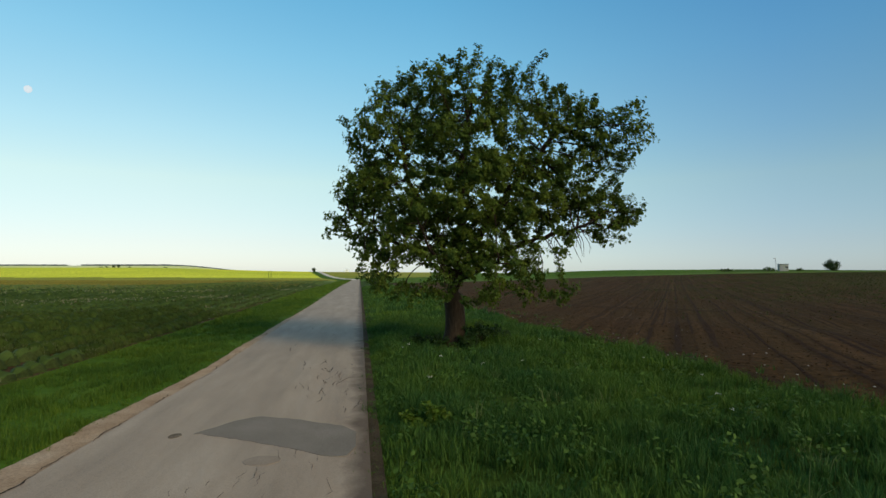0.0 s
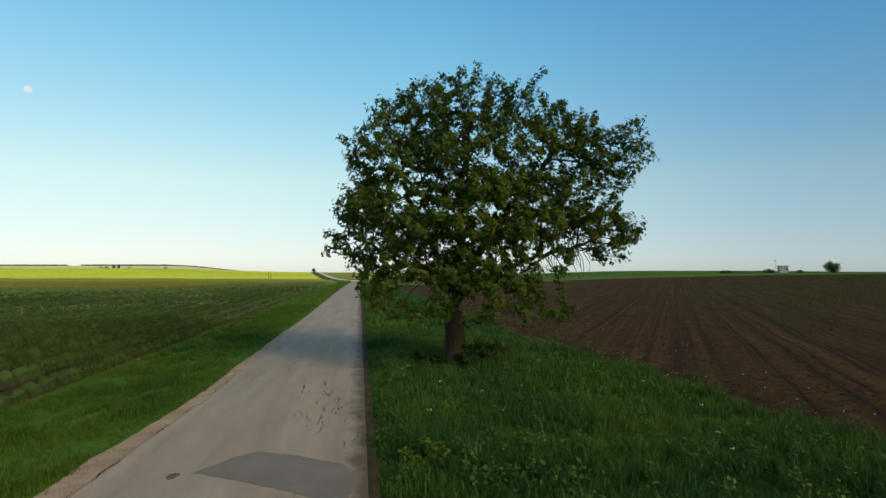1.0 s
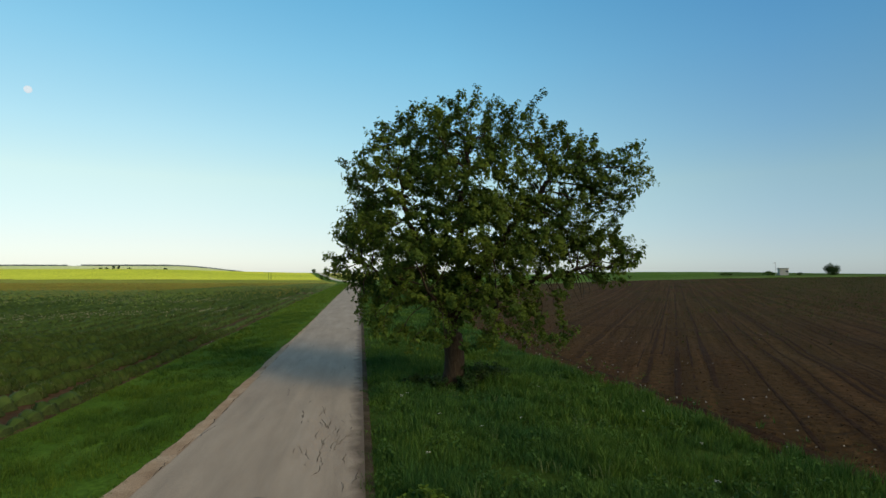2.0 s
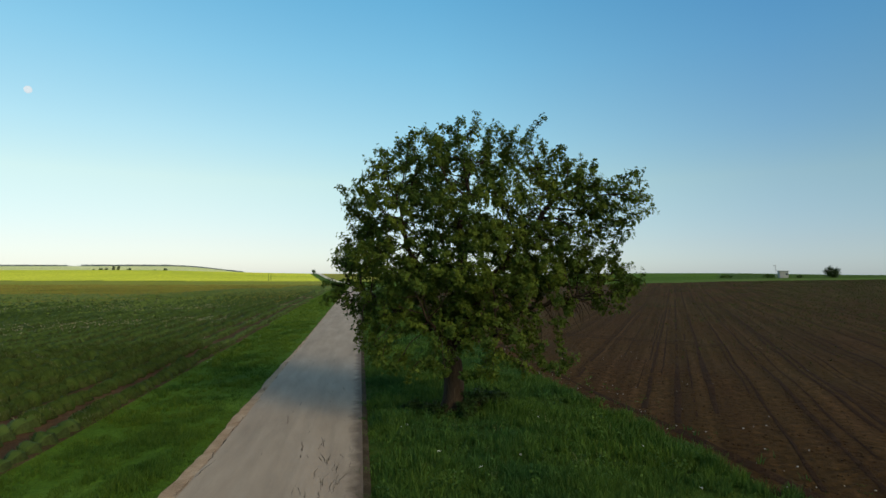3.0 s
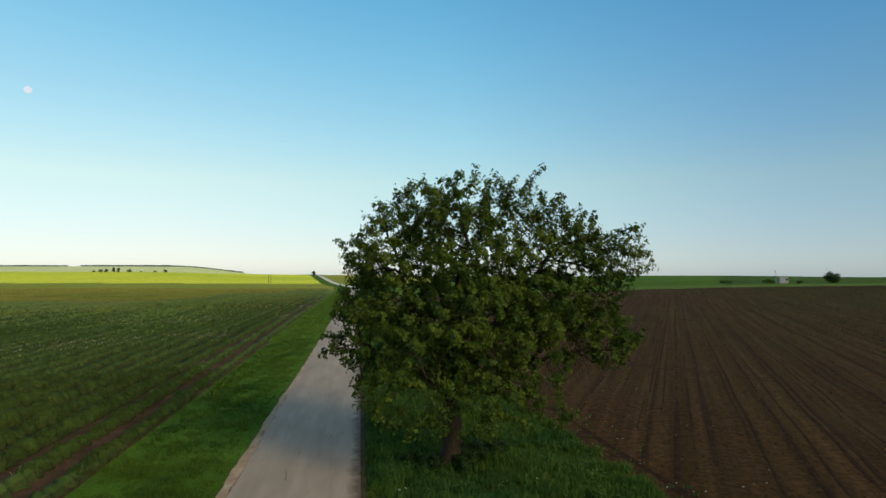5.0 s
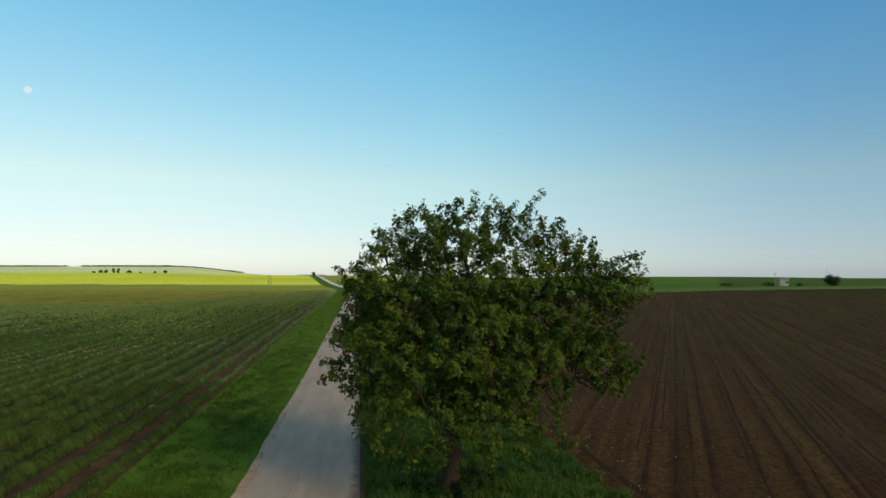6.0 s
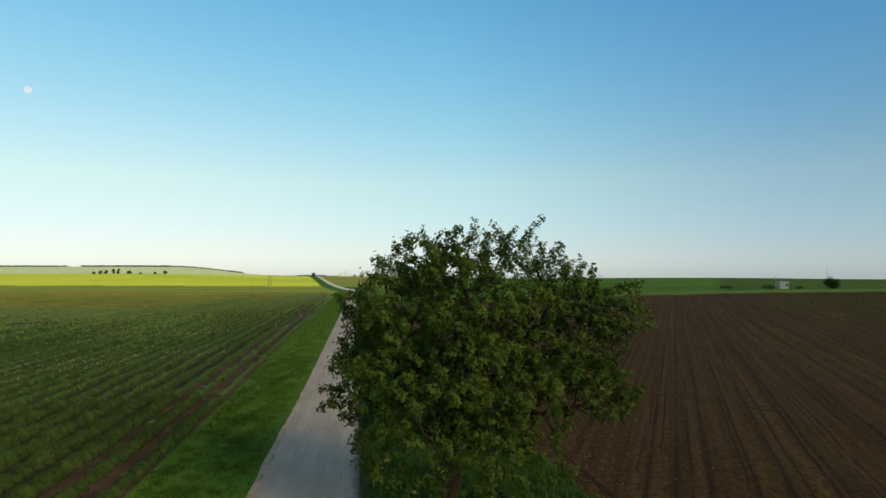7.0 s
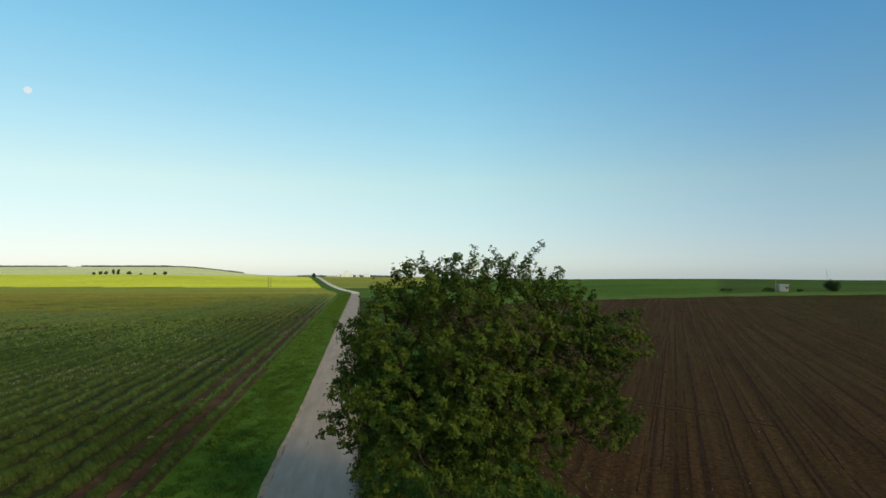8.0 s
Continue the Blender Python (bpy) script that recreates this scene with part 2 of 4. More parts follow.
# Darker lower sides: the shade between the rows is put into this colour.
M_LAVSIDESHADE = earth("shaded_lavender_side", (0.028, 0.04, 0.0125), (0.037, 0.052, 0.0155), (0.05, 0.066, 0.02), 0.8, 14, lift=0.03)
for m in (M_LAV, M_LAVROW, M_LAVCAP, M_LAVDRY):
    m.node_tree.nodes["Principled BSDF"].inputs["Specular IOR Level"].default_value = 0.03
M_SHRUB = leaf_material("shrub_leaf", (0.02, 0.04, 0.012), (0.03, 0.06, 0.016), (0.05, 0.085, 0.022), 0.8)
M_SCRUB = leaf_material("scrub_leaf", (0.042, 0.085, 0.014), (0.06, 0.115, 0.019), (0.085, 0.145, 0.026), 0.8)
M_HERB = leaf_material("herb_leaf", (0.035, 0.08, 0.014), (0.052, 0.11, 0.019), (0.08, 0.15, 0.028), 0.4)
M_FRESH = leaf_material("fresh_weed_leaf", (0.064, 0.12, 0.012), (0.088, 0.152, 0.016), (0.128, 0.192, 0.028), 0.8)
M_FARLEAF = leaf_material("far_leaf", (0.05, 0.08, 0.035), (0.068, 0.1, 0.043), (0.09, 0.12, 0.05), 0.3)


def bark_material():
    m, n, l, p = material("bark", 0.95, 0.15)
    f = noise_of(n, l, coords(n, l, (9, 9, 1.6)), 2.2, 6, 0.7)
    l.new(ramp(n, l, f, (0.3, (0.02, 0.014, 0.009)), (0.55, (0.046, 0.032, 0.021)), (0.75, (0.088, 0.064, 0.043))), p.inputs["Base Color"])
    bump(n, l, p, f, 1.0, 0.04)
    return m


M_BARK = bark_material()


def plain(name, colour, rough=0.7):
    m, n, l, p = material(name, rough)
    f = noise_of(n, l, coords(n, l), 3, 5)
    l.new(mix(n, l, 1.0, colour, ramp(n, l, f, (0.3, (0.8, 0.8, 0.8)), (0.7, (1.08, 1.08, 1.08))), "MULTIPLY"), p.inputs["Base Color"])
    return m


# ---- ground: one sheet out to the horizon ----
LAV_X = -8.75


def plough_x(y):
    """Margin of the ploughed field."""
    return 8.2 + 0.065 * np.clip(24 - np.asarray(y, float), -6, 20)




def lines(lo, hi, a, b, step, grow):
    """Grid lines: evenly spaced between a and b, wider and wider outside."""
    mid = list(np.arange(a, b + step / 2, step))
    s, v = step, b
    while v < hi:
        s *= grow
        v += s
        mid.append(min(v, hi))
    s, v = step, a
    while v > lo:
        s *= grow
        v -= s
        mid.insert(0, max(v, lo))
    return np.array(mid)


def field_end(b):
    """How far ahead the lavender reaches, by bearing: farthest beside the lane."""
    return 155 + 140 * smooth(-0.5, -0.2, b)


def build_ground():
    xs, ys = lines(-4600, 4600, -16, 40, 0.4, 1.045), lines(-400, 4800, -8, 80, 0.5, 1.022)
    gx, gy = np.meshgrid(xs, ys)
    v = np.stack([gx, gy, height(gx, gy)], -1).reshape(-1, 3)
    nx, ny = len(xs), len(ys)
    i = (np.arange(ny - 1)[:, None] * nx + np.arange(nx - 1)[None, :]).ravel()
    f = np.stack([i, i + 1, i + nx + 1, i + nx], 1)
    me = mesh_of("ground", v, f, True)
    cx, cy = (xs[:-1] + xs[1:]) / 2, (ys[:-1] + ys[1:]) / 2
    cx, cy = [c.ravel() for c in np.meshgrid(cx, cy)]
    ahead, right = SH * cx + CH * cy, CH * cx - SH * cy
    b = right / np.maximum(ahead, 1)
    turf, lav, crop, olive, rape, plough, wheat, track, farf, wood, verge, shade, dull = range(13)
    k = np.full(len(cx), turf)
    lane = lane_x(cy)
    left, rgt = cx < LAV_X + np.minimum(0, lane) + row_turn(np.minimum(cy, 300)), cx > plough_x(cy)
    k[left] = np.where(ahead[left] + 40 * RNG.normal(size=left.sum()) < 0.8 * field_end(b[left]), lav, np.where(ahead[left] + 30 * waves(cx[left], cy[left], 160, 12) + 22 * RNG.normal(size=left.sum()) < 275 + 110 * b[left], crop, olive))
    # past the trench the gap soil has shade painted in
    k[(k == lav) & (cx < -12.1 + row_turn(cy))] = shade
    k[left & (ahead > 408)] = rape
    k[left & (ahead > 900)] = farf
    k[rgt] = plough
    k[rgt & (ahead > 171)] = track
    k[rgt & (ahead > 186)] = wheat
    # darker green right of this bearing
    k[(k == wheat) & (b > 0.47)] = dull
    k[(cx > lane) & (cx <= plough_x(cy)) & (ahead > 240)] = wheat
    k[(k == turf) & (cx < lane - 1) ] = verge
    k[(cx > lane) & (ahead > 400) & (b < -0.02)] = olive
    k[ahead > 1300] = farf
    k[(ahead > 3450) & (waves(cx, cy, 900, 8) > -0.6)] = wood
    me.polygons.foreach_set("material_index", k.astype(np.int32))
    for m in (M_TURF, M_LAVSOIL, M_CROP, M_OLIVE, M_RAPE, M_PLOUGH, M_WHEAT, M_TRACK, M_FAR, M_WOOD, M_VERGETURF, M_LAVSHADE, M_DULLWHEAT):
        me.materials.append(m)
    tagged(new("ground", me), "farmland with grass verges, crop fields and ploughed soil", "ground", kind="structure")


def lane_x(y):
    """Sideways shift of the lane: straight, then a bend to the left."""
    y = np.asarray(y, float)
    return -11.0 * smooth(288, 395, y) - 0.113 * np.maximum(0, y - 385)


build_ground()


def road_rim(y):
    """Left rim of the asphalt: the lane is wider near its passing place."""
    return -3.76 - 0.28 * (1 - smooth(6, 17, np.asarray(y, float)))


def shoulder_x(y):
    """Left rim of the gritty edge: wider where vehicles pull over."""
    y = np.asarray(y, float)
    return road_rim(y) - 0.12 - 0.22 * (1 - smooth(9, 17, y)) - 0.22 * (1 - smooth(22, 46, y))


def build_strip(name, x0, x1, y0, y1, lift, mat, label, ragged=0.0, seed=1, rim=None):
    ys = lines(y0, y1, y0, max(60, y0 + 2), 0.25, 1.012)
    r = np.random.default_rng(seed)
    lx = lane_x(ys)
    cols = np.linspace(0, 1, 7)
    rag0 = ragged * (waves(ys, ys * 0, 3.1, seed) + 0.5 * waves(ys, ys * 0, 1.1, seed + 1) + 0.25 * r.normal(size=len(ys))) if ragged else 0 * ys
    v = []
    for c in cols:
        left = x0 if rim is None else rim(ys)
        x = left + rag0 + (x1 - left - rag0) * c + lx
        v.append(np.stack([x, ys, height(x, ys) + lift + 0.0006 * np.maximum(ys, 0) + 0.008 * (1 - (2 * c - 1) ** 2)], 1))
    # skirts reach down into the earth
    v = [v[0] - [0.03, 0, 0.25], v[0]] + v + [v[-1], v[-1] + [0.03, 0, -0.25]]
    n = len(ys)
    v = np.concatenate(v)
    f = []
    for c in (0, *range(2, len(cols) + 1), len(cols) + 2):
        i = np.arange(n - 1) + c * n
        f.append(np.stack([i, i + n, i + n + 1, i + 1], 1))
    ob = put(name, mesh_of(name, v, np.concatenate(f), True), mat)
    return tagged(ob, label, name.replace("_", " "), kind="structure")


# The lane beyond the bend: its sunlit brightness is put into this colour.
M_SUNLANE = earth("sunlit_far_lane", (0.62, 0.54, 0.42), (0.71, 0.63, 0.5), (0.78, 0.7, 0.57), 0.2, 6, lift=0.03)
build_strip("gravel_road", -3.8, 0.03, 284, 760, 0.06, M_SUNLANE, "far lane climbing to the crest, sunlight put into its pale colour", 0.0, 3)
road = build_strip("road", -3.72, 0.03, -30, 286, 0.05, M_ROAD, "narrow worn pale asphalt lane with cracks and patches", 0.012, rim=road_rim)
# Bare earth, with the shade of the overhanging grass painted into it.
M_EDGE = earth("shaded_edge_earth", (0.045, 0.034, 0.02), (0.065, 0.048, 0.029), (0.09, 0.066, 0.042), 1.5, 25, lift=0.03)
build_strip("earth_edge", -0.02, 0.2, -30, 300, 0.03, M_EDGE, "dark earth edge between lane and grass, grass shade in its colour", 0.0, 9)
build_strip("shoulder", -4.02, -3.6, -30, 330, 0.025, M_SHOULDER, "crumbled gritty earth edge beside the asphalt lane", 0.035, 5, shoulder_x)


# ---- vegetation ----
def blades(x, y, h, w, lean, z=None, ph=None):
    """Bent tapering grass blades, five corners and three triangles each."""
    n = len(x)
    th = RNG.uniform(0, 6.283, n)
    ph = RNG.uniform(0, 6.283, n) if ph is None else ph
    z = height(x, y) - 0.02 if z is None else z
    ax, ay = np.cos(th) * w / 2, np.sin(th) * w / 2
    bx, by = np.cos(ph) * lean * h, np.sin(ph) * lean * h
    v = np.empty((n, 5, 3), np.float32)
    v[:, 0] = np.stack([x - ax, y - ay, z], 1)
    v[:, 1] = np.stack([x + ax, y + ay, z], 1)
    v[:, 2] = np.stack([x - ax * .8 + bx * .35, y - ay * .8 + by * .35, z + h * .55], 1)
    v[:, 3] = np.stack([x + ax * .8 + bx * .35, y + ay * .8 + by * .35, z + h * .55], 1)
    v[:, 4] = np.stack([x + bx, y + by, z + h * (1 - 0.3 * lean)], 1)
    i = (np.arange(n) * 5)[:, None]
    f = np.concatenate([i + [0, 1, 3], i + [0, 3, 2], i + [2, 3, 4]], 1).reshape(-1, 3)
    return v.reshape(-1, 3), f


def grass_patch(name, x0, x1, y0, y1, count, h, w, label, seed, mat, spread=1.0, margin=None):
    # tufts: blades spread outwards from a common root
    tufts = max(1, count // 14)
    own = RNG.integers(0, tufts, count)
    ph, off = RNG.uniform(0, 6.283, count), np.abs(RNG.normal(size=count)) * 0.07 * spread
    x = RNG.uniform(x0, x1, tufts)[own] + np.cos(ph) * off
    y = RNG.uniform(y0, y1, tufts)[own] + np.sin(ph) * off
    size = RNG.uniform(0.6, 1.35, tufts)[own]
    patchy = waves(x, y, 2.6, seed) + 0.6 * waves(x, y, 0.9, seed + 1)
    keep = (RNG.uniform(-1.6, 1.2, count) < patchy) & ((x > -1) | (x < shoulder_x(y) + 0.08 + 0.1 * waves(x, y, 0.7, 55)))
    if margin is not None:
        keep &= x < margin(y) + 0.25 * waves(x, y, 1.3, seed + 5)
    x, y, patchy, ph, size = x[keep], y[keep], patchy[keep], ph[keep], size[keep]
    edge = np.clip((x - x0) / 0.9, 0.3, 1)
    if margin is None:
        edge = np.minimum(edge, np.clip((x1 - x) / 0.9, 0.3, 1))
    hh = h * edge * size * (0.78 + 0.3 * patchy) * RNG.uniform(0.6, 1.25, len(x))
    hh = np.maximum(hh, 0.05)
    v, f = blades(x, y, hh, w * RNG.uniform(0.7, 1.4, len(x)), RNG.uniform(0.05, 0.7, len(x)), None, ph)
    ob = put(name, mesh_of(name, v, f), mat)
    return tagged(ob, label, "grass", kind="stuff")


R_LABEL, L_LABEL = "tall lush green meadow grass beside the ploughed field", "short green grass verge between lane and lavender rows"
grass_patch("grass", -0.08, 10.0, 4.5, 14, 150000, 0.31, 0.014, R_LABEL, 21, M_GRASS, 1.0, plough_x)
grass_patch("grass", -0.08, 10.0, 14, 32, 120000, 0.33, 0.022, R_LABEL, 21, M_GRASS, 1.3, plough_x)
grass_patch("grass", -0.08, 10.0, 32, 110, 80000, 0.36, 0.05, R_LABEL, 21, M_GRASS, 3.0, plough_x)
grass_patch("grass", -9.0, -3.9, 4.5, 22, 110000, 0.19, 0.011, L_LABEL, 31, M_VERGE)
grass_patch("grass", -9.0, -3.9, 22, 60, 80000, 0.19, 0.022, L_LABEL, 31, M_VERGE, 1.5)
# beyond 60 m a brighter leaf colour carries the sunlit distance
grass_patch("grass", -9.4, -3.9, 60, 280, 60000, 0.22, 0.09, L_LABEL, 31, M_FRESH, 4.0)
grass_patch("grass", 8.3, 11.0, 6.5, 50, 2600, 0.2, 0.016, "stray grass tufts along the margin of the ploughed field", 47, M_GRASS)
M_STALK = leaf_material("pale_seed_stalk", (0.1, 0.14, 0.05), (0.14, 0.18, 0.07), (0.2, 0.24, 0.1), 0.5)
grass_patch("seed_stalk", 0.6, 8.5, 4.5, 19, 700, 0.42, 0.01, "thin pale seed stalks standing out of the tall grass", 83, M_STALK)


def row_x(k, y):
    """Where lavender row k runs."""
    return -9.3 - 1.57 * k + row_turn(y) + 0.05 * waves(y, y * 0, 6, 200 + k)


def lavender_fill(k, y):
    """How well a row is grown at y: gaps, weak stretches and a crossing track."""
    x = -9.3 - 1.57 * k
    f = np.clip(1.0 + 0.2 * waves(y, y * 0 + k * 9.0, 6, 9), 0.5, 1.15)
    f = f * (0.76, 0.86, 1.0)[k] if k < 3 else f
    ahead = SH * x + CH * y
    stop = field_end((CH * x - SH * y) / np.maximum(ahead, 1))
    return f * np.where(np.abs(y - 131.5 - 0.415 * x) < 3.6, 0.05, 1) * (1 - 0.93 * smooth(0.8 * stop, 1.05 * stop, ahead))


NEAR_LAV = (21.0, 42.0, 8)  # bushes told apart singly: from y, to y, rows


def lavender_bush_mesh(rng):
    """A dome of upright stalks over a lumpy cushion."""
    bm = bmesh.new()
    bmesh.ops.create_icosphere(bm, subdivisions=2, radius=1.0)
    for v in bm.verts:
        v.co = Vector((v.co.x * 0.39, v.co.y * 0.45, max(-0.02, v.co.z * 0.46 + 0.02))) * rng.uniform(0.82, 1.15)
    bmesh.ops.triangulate(bm, faces=bm.faces)
    v0 = np.array([v.co for v in bm.verts])
    f0 = np.array([[v.index for v in f.verts] for f in bm.faces])
    bm.free()
    n = 420
    d = rng.normal(size=(n, 3))
    d /= np.linalg.norm(d, axis=1, keepdims=True)
    x, y, z = d[:, 0] * 0.36, d[:, 1] * 0.41, np.abs(d[:, 2]) * 0.39 + 0.04
    v1, f1 = blades(x, y, rng.uniform(0.06, 0.15, n), 0.02 * rng.uniform(0.6, 1.4, n), rng.uniform(0.1, 0.9, n), z)
    me = mesh_of("lavender_bush", np.concatenate([v0, v1]), np.concatenate([f0, f1 + len(v0)]))
    me.materials.append(M_LAV)
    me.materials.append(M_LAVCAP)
    me.materials.append(M_LAVSIDESHADE)
    # low faces of the cushion get the colour with shade painted in
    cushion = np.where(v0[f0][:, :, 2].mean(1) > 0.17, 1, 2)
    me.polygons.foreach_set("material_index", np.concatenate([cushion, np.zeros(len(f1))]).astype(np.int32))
    return me


def build_lavender():
    rng = np.random.default_rng(17)
    kinds = [lavender_bush_mesh(rng) for _ in range(7)]
    y0, y1, rows = NEAR_LAV
    for k in range(rows):
        for y in np.arange(y0 + 0.3, y1, 0.78):
            y = y + rng.uniform(-0.1, 0.1)
            f = float(lavender_fill(k, np.array(y)))
            if f < 0.3:
                continue
            x = float(row_x(k, np.array(y)))
            ob = new("lavender_bush", kinds[rng.integers(7)])
            s = 1.02 * f * rng.uniform(0.9, 1.15)
            ob.matrix_world = pose(x, y, tall(x, y) - 0.02, 0, 0, rng.uniform(-25, 25) + 180 * rng.integers(2) + 90) @ Matrix.Diagonal((s, s, s * rng.uniform(0.85, 1.2), 1))
            tagged(ob, "low grey-green lavender bush in a planted row", "lavender", "lavender bushes")
    vs, fs, solid, off = [], [], [], 0
    for k in range(92):
        x0 = -9.3 - 1.57 * k
        hi_end = 290 if k < 12 else 215
        spans = [(max(7.0, -x0 * 0.9 - 6), hi_end)]
        if k < rows:
            spans = [(max(7.0, -x0 * 0.9 - 6), y0), (y1, hi_end)]
        for lo, hi in spans:
            if hi - lo < 0.5:
                continue
            ys, v = [lo], lo
            while v < hi:
                v += (0.13 + 0.0016 * v) * (1 if k < 26 else 1.9)
                ys.append(v)
            ys = np.array(ys)
            m = len(ys)
            cross = np.linspace(-1, 1, 7)[:, None]
            clump = 0.5 + 0.5 * np.sin(ys * 6.283 / 0.78 + 1.2 * waves(ys, ys * 0 + x0, 3, 4))
            full = lavender_fill(k, ys) * (0.48 + 0.52 * clump)
            px = row_x(k, ys) + cross * 0.51 * full * (1 + 0.12 * rng.normal(size=(7, m)))
            base = height(x0 + 0 * ys, ys)
            pz = base + 0.47 * full * np.sqrt(np.maximum(0, 1 - cross ** 2)) * (1 + 0.14 * rng.normal(size=(7, m))) - 0.03
            py = ys + 0.03 * rng.normal(size=(7, m))
            i = (np.arange(6)[:, None] * m + np.arange(m - 1)).ravel()
            f = np.concatenate([np.stack([i, i + m, i + m + 1], 1), np.stack([i, i + m + 1, i + 1], 1)])
            vs.append(np.stack([px, py, pz], -1).reshape(-1, 3))
            fs.append(f + off)
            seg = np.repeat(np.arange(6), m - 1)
            # outer strips of near rows: painted shade down the sides, lighter tops
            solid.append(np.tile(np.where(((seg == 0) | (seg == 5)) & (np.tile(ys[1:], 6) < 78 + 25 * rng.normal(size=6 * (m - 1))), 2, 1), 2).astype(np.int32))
            # thinner and weedier towards the far end
            way = SH * x0 + CH * np.tile(ys[1:], 12)
            stop = field_end((CH * x0 - SH * np.tile(ys[1:], 12)) / np.maximum(way, 1))
            solid[-1] = np.where(rng.uniform(size=len(way)) < 0.9 * smooth(0.38 * stop, 0.8 * stop, way), 4, solid[-1]).astype(np.int32)
            off += len(vs[-1])
            near = ys[ys < 70]
            n = int(len(near) * (12 if k < 16 else 5))
            if n:
                j = rng.integers(0, len(near), n)
                bv, bf = blades(row_x(k, ys[j]) + rng.normal(size=n) * 0.2 * full[j], ys[j] + rng.uniform(-0.1, 0.1, n), 0.42 * full[j] * rng.uniform(0.4, 0.9, n),
                                0.022 * (1 + ys[j] / 60) * rng.uniform(0.7, 1.5, n), rng.uniform(0.1, 0.9, n), base[j] + 0.14 * full[j])
                vs.append(bv)
                fs.append(bf + off)
                solid.append(np.zeros(len(bf), np.int32))
                off += len(bv)
            # dried tips of last year's growth, in some stretches
            dry = ys[(ys < 125) & (waves(ys, ys * 0 + 1.6 * k, 26, 71) + 0.45 * rng.normal(size=m) > 0.8) & (full > 0.6)] if k < 40 else ys[:0]
            if len(dry):
                j = np.repeat(dry, 5)
                n = len(j)
                bv, bf = blades(row_x(k, j) + rng.normal(size=n) * 0.2, j + rng.uniform(-0.15, 0.15, n), rng.uniform(0.1, 0.2, n), 0.03 * (1 + j / 50), rng.uniform(0.2, 0.9, n), height(row_x(k, j), j) + 0.3)
                vs.append(bv)
                fs.append(bf + off)
                solid.append(np.full(len(bf), 3, np.int32))
                off += len(bv)
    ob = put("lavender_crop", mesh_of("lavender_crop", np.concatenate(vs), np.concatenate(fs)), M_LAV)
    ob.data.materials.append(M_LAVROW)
    ob.data.materials.append(M_LAVSIDESHADE)
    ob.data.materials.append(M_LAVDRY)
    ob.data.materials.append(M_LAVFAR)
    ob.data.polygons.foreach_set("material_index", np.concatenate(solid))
    tagged(ob, "rows of low grey-green lavender on reddish soil", "lavender", kind="stuff")


build_lavender()


# ---- the oak beside the lane ----
TREE = (3.1, 20.25)


def tube(points, radii, sides):
    """A tapering limb along a chain of points."""
    pts = np.asarray(points, float)
    d = np.gradient(pts, axis=0)
    d /= np.maximum(np.linalg.norm(d, axis=1, keepdims=True), 1e-9)
    u = np.empty_like(d)
    side = np.cross(d[0], (1.0, 0, 0) if abs(d[0][2]) > 0.8 else (0, 0, 1.0))
    for k in range(len(d)):
        side = side - d[k] * np.dot(side, d[k])
        side = side / max(np.linalg.norm(side), 1e-9)
        u[k] = side
    w = np.cross(d, u)
    th = np.arange(sides) * 6.283185 / sides
    ring = u[:, None] * np.cos(th)[None, :, None] + w[:, None] * np.sin(th)[None, :, None]
    v = (pts[:, None] + ring * np.asarray(radii)[:, None, None]).reshape(-1, 3)
    n = len(pts)
    i, s = np.arange(n - 1)[:, None] * sides, np.arange(sides)[None, :]
    f = np.stack([i + s, i + (s + 1) % sides, i + sides + (s + 1) % sides, i + sides + s], -1).reshape(-1, 4)
    return v, f


def grow(rng, targets, root, trunk_top, boughs, step=0.2, reach=2.6, kill=0.28, rounds=130):
    """Lets limbs grow towards the targets, each new piece from its nearest one. Gives places and parents."""
    n0 = max(2, int(trunk_top / step))
    pos = [np.array([0.08 * math.sin(k * 0.35), 0.05 * math.sin(k * 0.5), k * step]) + root for k in range(n0)]
    par = [-1] + list(range(n0 - 1))
    # main boughs, crooked, each out of the trunk
    for bough in boughs:
        last, at = n0 - 1 - int(rng.integers(0, 3)), np.array(bough[0], float)
        for to in bough[1:]:
            to = np.array(to, float)
            k = max(1, int(np.linalg.norm(to - at) / step))
            for j in range(1, k + 1):
                pos.append(at + (to - at) * j / k + rng.normal(size=3) * 0.035)
                par.append(last)
                last = len(pos) - 1
            at = to
    alive = targets.copy()
    owner = np.full(len(alive), 0)
    dist = np.full(len(alive), 1e9)
    start = n0 - 4
    for _ in range(rounds):
        p = np.array(pos[start:])
        for lo in range(0, len(p), 400):
            dd = np.linalg.norm(alive[:, None] - p[None, lo:lo + 400], axis=2)
            j = dd.argmin(1)
            m = dd[np.arange(len(alive)), j]
            better = m < dist
            owner[better], dist[better] = j[better] + start + lo, m[better]
        keep = dist > kill
        alive, owner, dist = alive[keep], owner[keep], dist[keep]
        if not len(alive):
            break
        start = len(pos)
        use = dist < reach
        if not use.any():
            use = dist <= dist.min() + 0.5
        for o in np.unique(owner[use]):
            to = alive[use][owner[use] == o] - pos[o]
            way = (to / np.linalg.norm(to, axis=1, keepdims=True)).mean(0)
            if par[o] >= 0:
                back = pos[o] - pos[par[o]]
                way = way + 0.45 * back / max(np.linalg.norm(back), 1e-6)
            way = way + rng.normal(size=3) * 0.13
            way /= max(np.linalg.norm(way), 1e-6)
            pos.append(pos[o] + way * step)
            par.append(int(o))
    return np.array(pos), np.array(par)


